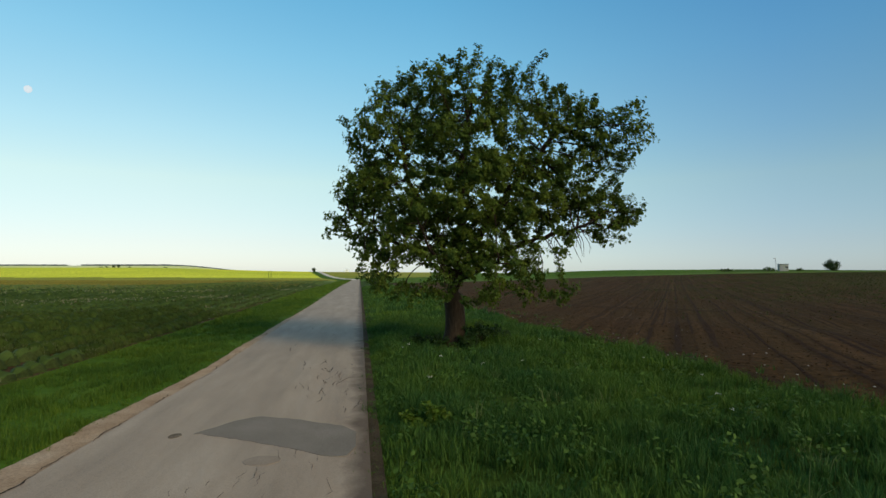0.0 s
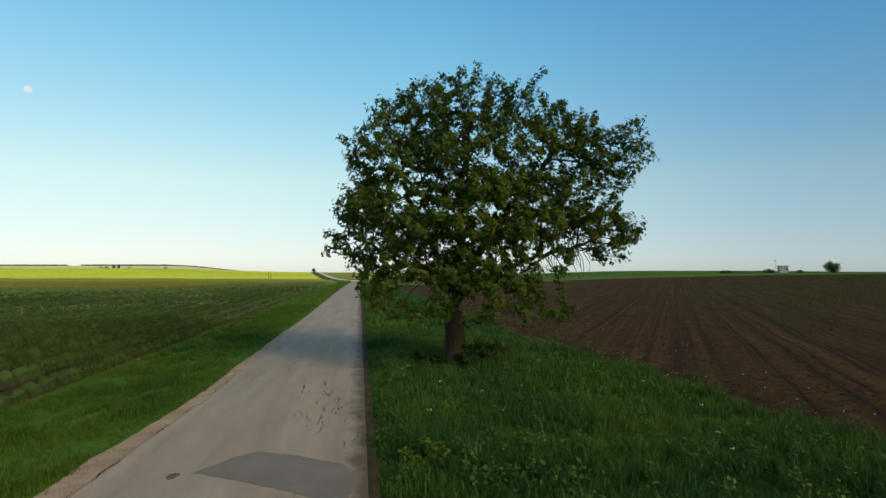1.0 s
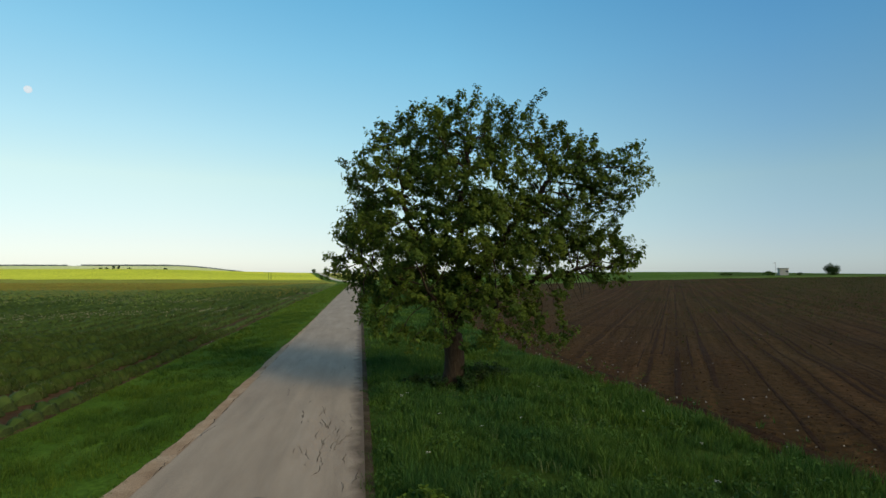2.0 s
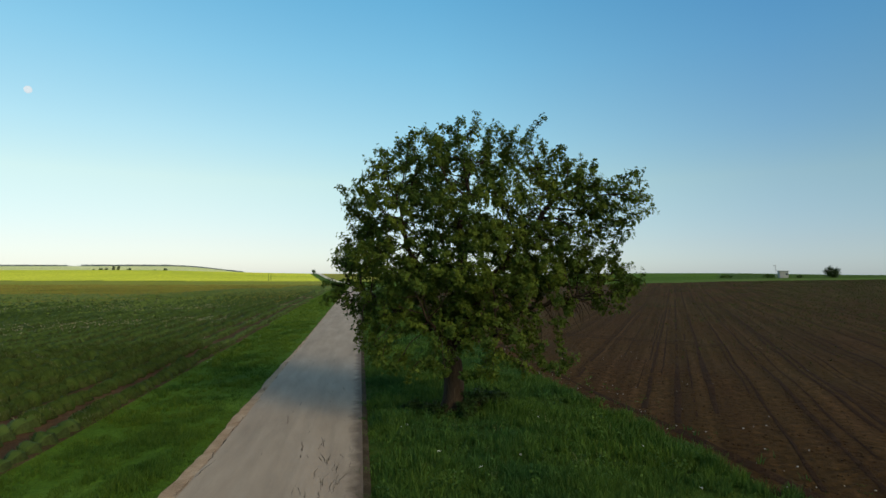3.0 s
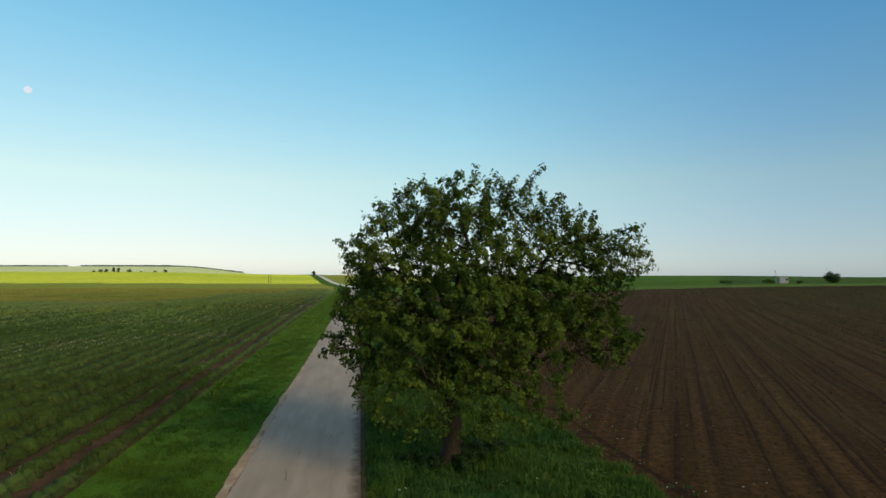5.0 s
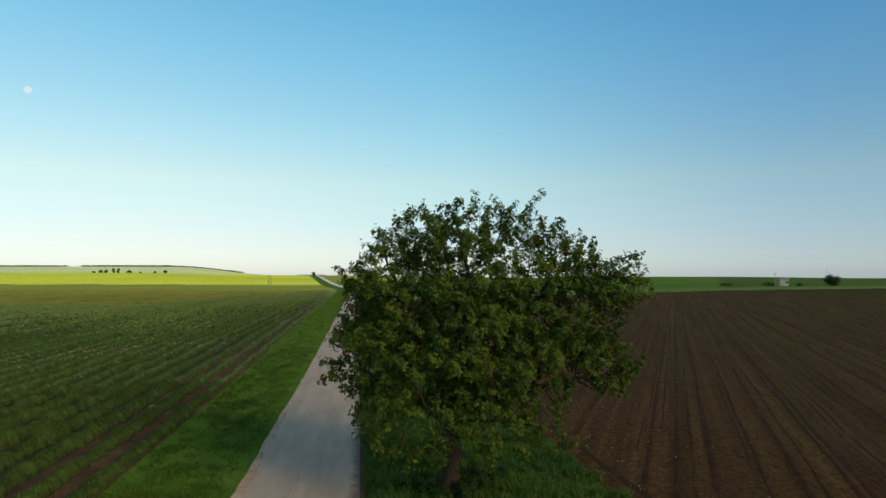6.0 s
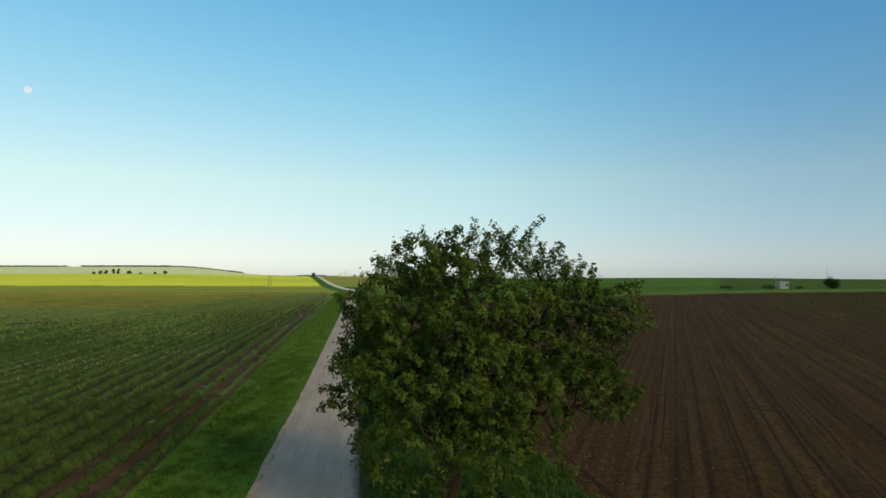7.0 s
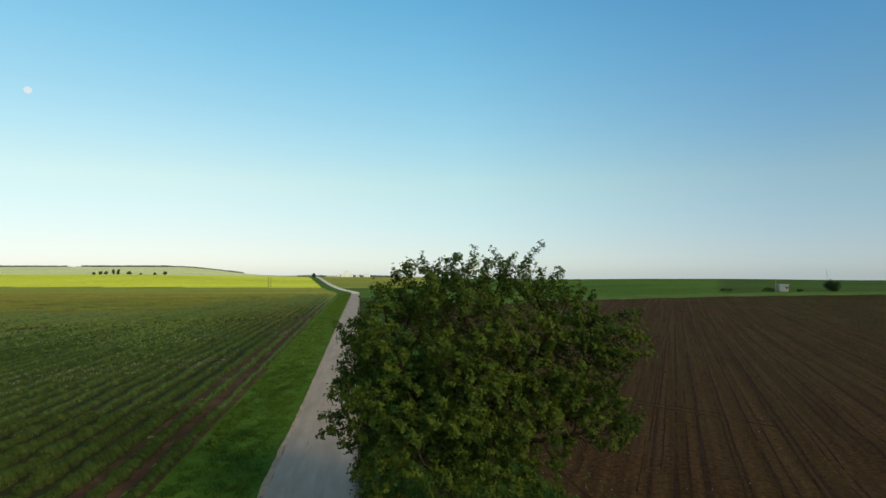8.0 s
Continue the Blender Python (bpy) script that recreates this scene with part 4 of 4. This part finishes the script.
for x, y, wide in ((-0.9, 41, 0.55), (-1.3, 47, 0.3), (-1.6, 62, 0.8), (-0.9, 66, 0.7)):
    # cross joints farther on
    v, f = wiggle_strip(rng, x - wide / 2, y, wide, 0.12, road_z(y) + 0.006, 0)
    put("crack", mesh_of("crack", v, f), M_CRACK, road)


# ---- small growth and stones ----
M_PETAL, M_STONE = plain("petal", (0.6, 0.6, 0.54)), plain("stone", (0.36, 0.33, 0.29))


def wildflower(x, y, high, seed):
    """A thin stalk with a flat head of small white florets."""
    rng = np.random.default_rng(seed)
    base = new("wildflower")
    base.matrix_world = pose(x, y, tall(x, y))
    tagged(base, "white umbel wildflower in the grass", "wildflower", "wildflowers")
    v, f = tube([(0, 0, 0), (0.02, 0.01, high * 0.5), (0.05, 0, high)], [0.006, 0.005, 0.004], 5)
    put("stem", mesh_of("stem", v, f, True), M_GRASS, base)
    v, f = leaf_cloud(rng, np.array([[0.05, 0, high]]) + rng.normal(size=(9, 3)) * [0.02, 0.02, 0.005], 3, 0.01, 0.016, 0.0)
    put("flower_head", mesh_of("flower_head", v, f), M_PETAL, base)


for k, (x, y) in enumerate([(1.05, 16.7), (1.2, 16.5), (1.1, 10.7), (3.7, 13.8), (2.5, 12.7), (5.4, 8.6), (5.5, 8.4), (1.75, 13.9), (5.0, 16.6), (7.0, 14.2), (6.6, 11.0), (-7.6, 31.5), (-7.9, 32.2), (-7.2, 44.0), (-6.2, 90.0)]):
    wildflower(x, y, 0.42 + 0.1 * (k % 3), 80 + k)


def weed(x, y, wide, high, seed, label="leafy weeds at the foot of the oak"):
    bush("weed", x, y, wide, high, 900, 0.1, M_SHRUB if seed % 2 else M_FRESH, label, "weed", seed, "weeds")


for k, (x, y, w, h) in enumerate([(0.75, -0.2, 1.1, 0.95), (1.5, 0.1, 1.0, 0.75), (-0.6, -0.5, 1.0, 0.55), (0.3, -0.8, 1.1, 0.55), (-1.3, 0.0, 0.9, 0.45), (1.9, 0.8, 0.9, 0.6)]):
    weed(TREE[0] + x, TREE[1] + y, w, h, 101 + 2 * k)
weed(1.0, 9.7, 0.95, 0.45, 120, "bright green leafy weed in the grass")
for k, (x, y) in enumerate([(-7.6, 33.0), (-7.9, 34.2), (-7.7, 38.5), (-7.9, 40.0), (-7.6, 42.0), (-7.3, 60.0), (-6.6, 75.0), (-8.0, 36.0), (-8.1, 37.3), (-8.05, 39.2), (-8.2, 43.5), (-8.25, 45.0), (-6.7, 61.5), (-6.9, 63.4)]):
    weed(x, y, 0.5, 0.3, 122 + 2 * k, "bright green leafy weed on the verge")


def rock_mesh(rng, name):
    bm = bmesh.new()
    bmesh.ops.create_icosphere(bm, subdivisions=1, radius=1.0)
    for v in bm.verts:
        v.co *= rng.uniform(0.7, 1.2)
        v.co.z *= 0.6
    me = bpy.data.meshes.new(name)
    bm.to_mesh(me)
    bm.free()
    return me


def build_stones():
    rng = np.random.default_rng(23)
    kinds = [rock_mesh(rng, "stone") for _ in range(5)]
    for me in kinds:
        me.materials.append(M_STONE)
    for k in range(110):
        y = rng.uniform(9, 36)
        x = float(plough_x(y)) + 0.2 + abs(rng.normal()) * (1.6 if k % 3 else 9)
        s = rng.uniform(0.014, 0.036)
        ob = new("stone", kinds[k % 5])
        ob.matrix_world = pose(x, y, tall(x, y) + s * 0.2, 0, 0, rng.uniform(0, 360)) @ Matrix.Diagonal((s, s * rng.uniform(0.7, 1), s, 1))
        tagged(ob, "small pale stone on ploughed soil", "stone", "field stones")
    # clods
    base = np.array([v.co for v in kinds[0].vertices])
    faces = np.array([list(p.vertices) for p in kinds[0].polygons])
    n = 10000
    y = 6 + 70 * rng.uniform(0, 1, n) ** 1.5
    x = plough_x(y) + 60 * rng.uniform(0, 1, n) ** 1.5 - 0.1
    s = rng.uniform(0.012, 0.045, n) * (1 + 0.012 * y)
    z = height(x, y) + s * 0.15
    th = rng.uniform(0, 6.283, n)
    c, q = np.cos(th)[:, None], np.sin(th)[:, None]
    jit = rng.uniform(0.75, 1.25, (n, len(base)))
    bx, by, bz = base[None, :, 0] * jit, base[None, :, 1] * jit, base[None, :, 2] * jit
    v = np.stack([x[:, None] + s[:, None] * (bx * c - by * q), y[:, None] + s[:, None] * (bx * q + by * c), z[:, None] + s[:, None] * bz], -1).reshape(-1, 3)
    f = (faces[None] + (np.arange(n) * len(base))[:, None, None]).reshape(-1, 3)
    tagged(put("soil_clods", mesh_of("soil_clods", v, f), M_CLOD), "crumbly brown clods on the ploughed field", "soil", kind="stuff")


build_stones()


# ---- hut, pole, mast, far farm, moon ----
M_LIME = plain("old_limewash", (0.3, 0.31, 0.28))
M_WHITE, M_ROOF, M_STEEL, M_DARK = plain("white_paint", (0.8, 0.8, 0.77)), plain("grey_sheet", (0.42, 0.43, 0.44)), plain("grey_steel", (0.3, 0.3, 0.31)), plain("dark_glass", (0.05, 0.055, 0.06), 0.2)


def box(bm, x0, x1, y0, y1, z0, z1):
    bmesh.ops.create_cube(bm, size=1, matrix=Matrix.Translation(((x0 + x1) / 2, (y0 + y1) / 2, (z0 + z1) / 2)) @ Matrix.Diagonal((x1 - x0, y1 - y0, z1 - z0, 1)))


def boxes(name, sizes, mat, parent, label=""):
    bm = bmesh.new()
    for b in sizes:
        box(bm, *b)
    return part(name, bm, mat, parent, label)


def house(name, x, y, turn, wide, deep, high, roof_rise, label, category, doors=(), windows=(), roof=None, sink=0.1, wall=None):
    """Four walls, a pitched or flat roof with eaves, doors and windows on the front."""
    base = new(name)
    base.matrix_world = pose(x, y, tall(x, y) - sink, 0, 0, turn)
    tagged(base, label, category)
    t = 0.15
    boxes("wall", [(-wide / 2, wide / 2, -deep / 2, -deep / 2 + t, 0, high), (-wide / 2, wide / 2, deep / 2 - t, deep / 2, 0, high),
                   (-wide / 2, -wide / 2 + t, -deep / 2 + t, deep / 2 - t, 0, high), (wide / 2 - t, wide / 2, -deep / 2 + t, deep / 2 - t, 0, high)], wall or M_WHITE, base)
    bm = bmesh.new()
    e = 0.25
    if roof_rise > 0:
        pts = [(-wide / 2 - e, -deep / 2 - e, high), (wide / 2 + e, -deep / 2 - e, high), (wide / 2 + e, deep / 2 + e, high), (-wide / 2 - e, deep / 2 + e, high), (-wide / 2 - e, 0, high + roof_rise), (wide / 2 + e, 0, high + roof_rise)]
        vs = [bm.verts.new(p) for p in pts]
        for f in ((0, 1, 5, 4), (3, 4, 5, 2), (0, 4, 3), (1, 2, 5), (0, 3, 2, 1)):
            bm.faces.new([vs[k] for k in f])
    else:
        box(bm, -wide / 2 - e, wide / 2 + e, -deep / 2 - e, deep / 2 + e, high, high + 0.15)
    part("roof", bm, roof or M_ROOF, base)
    for u, w, h in doors:
        boxes("door", [(u - w / 2, u + w / 2, -deep / 2 - 0.04, -deep / 2 + 0.02, 0.1, h)], M_STEEL, base)
    for u, w, z0, z1 in windows:
        win = boxes("window", [(u - w / 2 - .06, u + w / 2 + .06, -deep / 2 - 0.03, -deep / 2 + .02, z0 - .06, z1 + .06)], M_ROOF, base)
        boxes("pane", [(u - w / 2, u + w / 2, -deep / 2 - 0.045, -deep / 2 - 0.035, z0, z1)], M_DARK, win)
    return base


house("field_hut", *spot(191, 110.3), -HEADING - 12, 2.6, 2.0, 2.3, 0.0, "small white field hut with a flat grey roof", "hut", [(-0.7, 0.8, 1.8)], [(0.8, 0.8, 1.0, 1.6)], wall=M_LIME)


def pole(x, y, high, label):
    base = new("pole")
    base.matrix_world = pose(x, y, tall(x, y) - 0.1)
    tagged(base, label, "pole")
    v, f = tube([(0, 0, 0), (0, 0, high)], [0.07, 0.05], 8)
    put("post", mesh_of("post", v, f, True), M_STEEL, base)
    boxes("lamp_head", [(-0.7, 0.05, -0.1, 0.1, high - 0.12, high + 0.05)], M_STEEL, base)


pole(*spot(190, 107.4), 4.2, "thin grey pole with a short arm beside the hut")


def mast(x, y, top):
    """A lattice mast: three legs, rungs and braces."""
    z = tall(x, y)
    base = new("radio_mast")
    base.matrix_world = pose(x, y, z - 0.2)
    tagged(base, "slender steel lattice mast on the far fields", "mast")
    h = top - z
    legs = []
    for k in range(3):
        a = 2.094 * k
        legs.append([(2.2 * math.cos(a), 2.2 * math.sin(a), 0), (0.5 * math.cos(a), 0.5 * math.sin(a), h)])
        v, f = tube(legs[-1], [0.15, 0.1], 6)
        put("leg", mesh_of("leg", v, f, True), M_STEEL, base)
    vs, fs, off = [], [], 0
    for k in range(14):
        for j in range(3):
            p, q = np.array(legs[j]), np.array(legs[(j + 1) % 3])
            v, f = tube([p[0] + (p[1] - p[0]) * k / 14, q[0] + (q[1] - q[0]) * (k + 1) / 14], [0.06, 0.06], 4)
            vs.append(v)
            fs.append(f + off)
            off += len(v)
    put("bracing", mesh_of("bracing", np.concatenate(vs), np.concatenate(fs)), M_STEEL, base)


mast(*spot(1500, 979), 22.0)

FARM = 2700
for right, wide, high, rise in [(-470, 11, 12, 2), (-446, 26, 12, 3), (-436, 15, 27, 2), (-418, 20, 13, 2), (-386, 14, 13, 3), (-345, 27, 13, 3)]:
    house("farm_building", *spot(FARM + right * 0.1, right), -HEADING, wide, 14, high + 1, rise, "distant white farm building on the horizon", "building",
          [(0, 4, 5)], [(-wide / 4, 2.5, 5, 7), (wide / 4, 2.5, 5, 7)], M_WHITE, 1)


# leaf colour of the horizon trees with blue distance haze mixed in
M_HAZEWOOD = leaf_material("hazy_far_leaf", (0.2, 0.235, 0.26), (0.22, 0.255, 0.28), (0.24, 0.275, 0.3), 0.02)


def far_wood(a, r0, r1, count, high, seed, mat=M_FARLEAF):
    rng = np.random.default_rng(seed)
    r = rng.uniform(r0, r1, count)
    x, y = spot(a + rng.normal(size=count) * 20, r)
    z = height(x, y)
    c = np.stack([x, y, z + high * rng.uniform(0.2, 0.9, count)], 1)
    v, f = leaf_cloud(rng, c, 26, 5.0, 3.0)
    tagged(put("far_wood", mesh_of("far_wood", v, f), mat), "thin line of far trees on the horizon", "wood", kind="stuff")


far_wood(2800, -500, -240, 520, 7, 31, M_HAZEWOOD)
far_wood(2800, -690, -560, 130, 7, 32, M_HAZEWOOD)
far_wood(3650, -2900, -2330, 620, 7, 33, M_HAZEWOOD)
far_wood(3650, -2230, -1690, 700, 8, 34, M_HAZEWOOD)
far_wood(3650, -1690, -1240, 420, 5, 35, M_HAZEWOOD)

m, n, l, p = material("moonlight")
p.inputs["Base Color"].default_value = (0.0, 0.0, 0.0, 1)
l.new(ramp(n, l, noise_of(n, l, coords(n, l), 0.05, 4), (0.35, (0.72, 0.85, 0.93)), (0.6, (0.85, 0.95, 1.0))), p.inputs["Emission Color"])
p.inputs["Emission Strength"].default_value = 0.36
bm = bmesh.new()
bmesh.ops.create_uvsphere(bm, u_segments=32, v_segments=16, radius=25)
place = pose(0, 0, LOW, 90 + TILT, 0, -HEADING) @ Vector((-0.706 * 4000, 0.272 * 4000, -4000))
me = bpy.data.meshes.new("moon")
bm.to_mesh(me)
bm.free()
moon = put("moon", me, m)
moon.location = place
tagged(moon, "pale daytime moon in the clear sky", "moon")


# wheel lines of the sprayer through the rapeseed
for right in (-0.2965, -0.2925):
    a = np.linspace(415, 700, 40)
    x0, y0 = spot(a, right * a - 0.22)
    x1, y1 = spot(a, right * a + 0.22)
    v = np.concatenate([np.stack([x0, y0, height(x0, y0) + 0.15], 1), np.stack([x1, y1, height(x1, y1) + 0.15], 1)])
    i = np.arange(39)
    tagged(put("wheel_line", mesh_of("wheel_line", v, np.stack([i, i + 40, i + 41, i + 1], 1)), M_CROP), "dark wheel line through yellow rapeseed", "wheel line", kind="structure")


# ---- wheel tracks and furrows in the ploughed field ----
M_FURROW = earth("dark_furrow_soil", (0.025, 0.0127, 0.006), (0.034, 0.0175, 0.0083), (0.046, 0.0243, 0.0117), 1.5, 8, lift=0.05)


def furrow(start, end, wide, seed):
    """A wheel line: two crumbly rims and a shallow trough, all of darker soil."""
    p, q = np.array(start), np.array(end)
    n = int(np.linalg.norm(q - p) / 0.6)
    t = np.linspace(0, 1, n)[:, None]
    d = (q - p) / np.linalg.norm(q - p)
    side = np.array([d[1], -d[0]])
    along = t[:, 0] * np.linalg.norm(q - p)
    mid = p + (q - p) * t + side * (0.02 * waves(along, along * 0, 4, seed) + 0.025 * waves(along, along * 0, 60, seed + 1))[:, None]
    w = np.clip(0.85 + 0.35 * waves(along, along * 0, 22, seed + 3) + 0.3 * waves(along, along * 0, 3, seed + 2), 0.2, 2)
    sunk = 0.07 * (1 - smooth(0.3, 0.6, w))
    w = w * wide
    cols = []
    for u, lift in ((-1.0, -0.012), (-0.6, 0.012), (-0.25, 0.008), (0.25, 0.008), (0.6, 0.012), (1.0, -0.012)):
        xy = mid + side * (u * w)[:, None]
        cols.append(np.c_[xy, height(xy[:, 0], xy[:, 1]) + lift - sunk + 0.00008 * along])
    v = np.concatenate(cols)
    i = (np.arange(5)[:, None] * n + np.arange(n - 1)).ravel()
    ob = put("furrow", mesh_of("furrow", v, np.stack([i, i + 1, i + n + 1, i + n], 1), True), M_FURROW)
    return tagged(ob, "dark wheel furrow pressed into the ploughed soil", "furrow", "field furrows", "structure")


FA = radians(29.5)
rng = np.random.default_rng(77)
# strong lines at known distances from the first one, and faint ones in between
STRONG = (-4.3, -1.1, 0.0, 1.25, 2.9, 4.1, 6.0, 9.7, 12.0, 14.9, 19.5, 24.0)
FAINT = [c + 0.3 * rng.normal() for c in np.arange(-9, 30, 0.8) if rng.uniform() < (0.95 if c < 9 else 0.45)]
for k, c in enumerate((*STRONG, *FAINT)):
    strong = k < len(STRONG)
    # the line keeps c metres to the side of the first one
    a0 = max(9.0, (9.9 - c * math.cos(FA)) / math.sin(FA)) + (0 if strong else rng.uniform(0, 12))
    a1 = 150.0 + rng.uniform(-20, 15) if strong else a0 + rng.uniform(25, 90)
    at = [(c * math.cos(FA) + a * math.sin(FA), -c * math.sin(FA) + a * math.cos(FA)) for a in (a0, a1)]
    furrow(at[0], at[1], rng.uniform(0.09, 0.15) if strong else rng.uniform(0.035, 0.075), 300 + 7 * k)
furrow((9.6, 9.0), (8.7, 60.0), 0.2, 500)
furrow(spot(46, 8.5), spot(35, 20), 0.22, 510)
furrow(spot(48, 8.0), spot(36.5, 20), 0.22, 520)


# ---- weeds standing in the far parts of both fields ----
M_DOCK = leaf_material("dry_weed_stalk", (0.15, 0.135, 0.03), (0.2, 0.175, 0.038), (0.25, 0.215, 0.048), 0.05, 0.2)
M_SEEDLING = leaf_material("seedling_leaf", (0.03, 0.045, 0.01), (0.042, 0.06, 0.0125), (0.056, 0.078, 0.017), 0.3, 0.2)


def far_weeds():
    n = 150000
    right = RNG.uniform(-1.0, -0.05, n)
    ahead = 75 + 215 * RNG.uniform(0, 1, n) ** 0.8
    x, y = spot(ahead, right * ahead)
    keep = (x < -12.5 + row_turn(y)) & (RNG.uniform(0, 1.5, n) < smooth(70, 165, ahead - 50 * (right + 0.3) + 14 * waves(x, y, 40, 15) + 10 * waves(x, y, 11, 18)))
    x, y = x[keep], y[keep]
    n = len(x)
    v, f = blades(x, y, RNG.uniform(0.4, 0.66, n), RNG.uniform(0.03, 0.07, n), RNG.uniform(0, 0.35, n))
    tagged(put("weed_stalks", mesh_of("weed_stalks", v, f), M_DOCK), "thin rusty weed stalks over the far lavender", "weeds", kind="stuff")
    n = 52000
    ahead, right = 28 + 142 * RNG.uniform(0, 1, n) ** 0.6, RNG.uniform(0.3, 0.85, n)
    x, y = spot(ahead, right * ahead)
    keep = RNG.uniform(0, 1, n) < smooth(0.3, 0.75, right + 0.12 * waves(x, y, 16, 16)) * smooth(25, 75, ahead + 14 * waves(x, y, 12, 17))
    x, y = x[keep], y[keep]
    n = len(x)
    v, f = blades(x, y, RNG.uniform(0.08, 0.2, n), RNG.uniform(0.03, 0.06, n) * (1 + y / 120), RNG.uniform(0.1, 0.8, n))
    tagged(put("field_seedlings", mesh_of("field_seedlings", v, f), M_SEEDLING), "thin green seedlings over the ploughed soil", "seedlings", kind="stuff")


far_weeds()
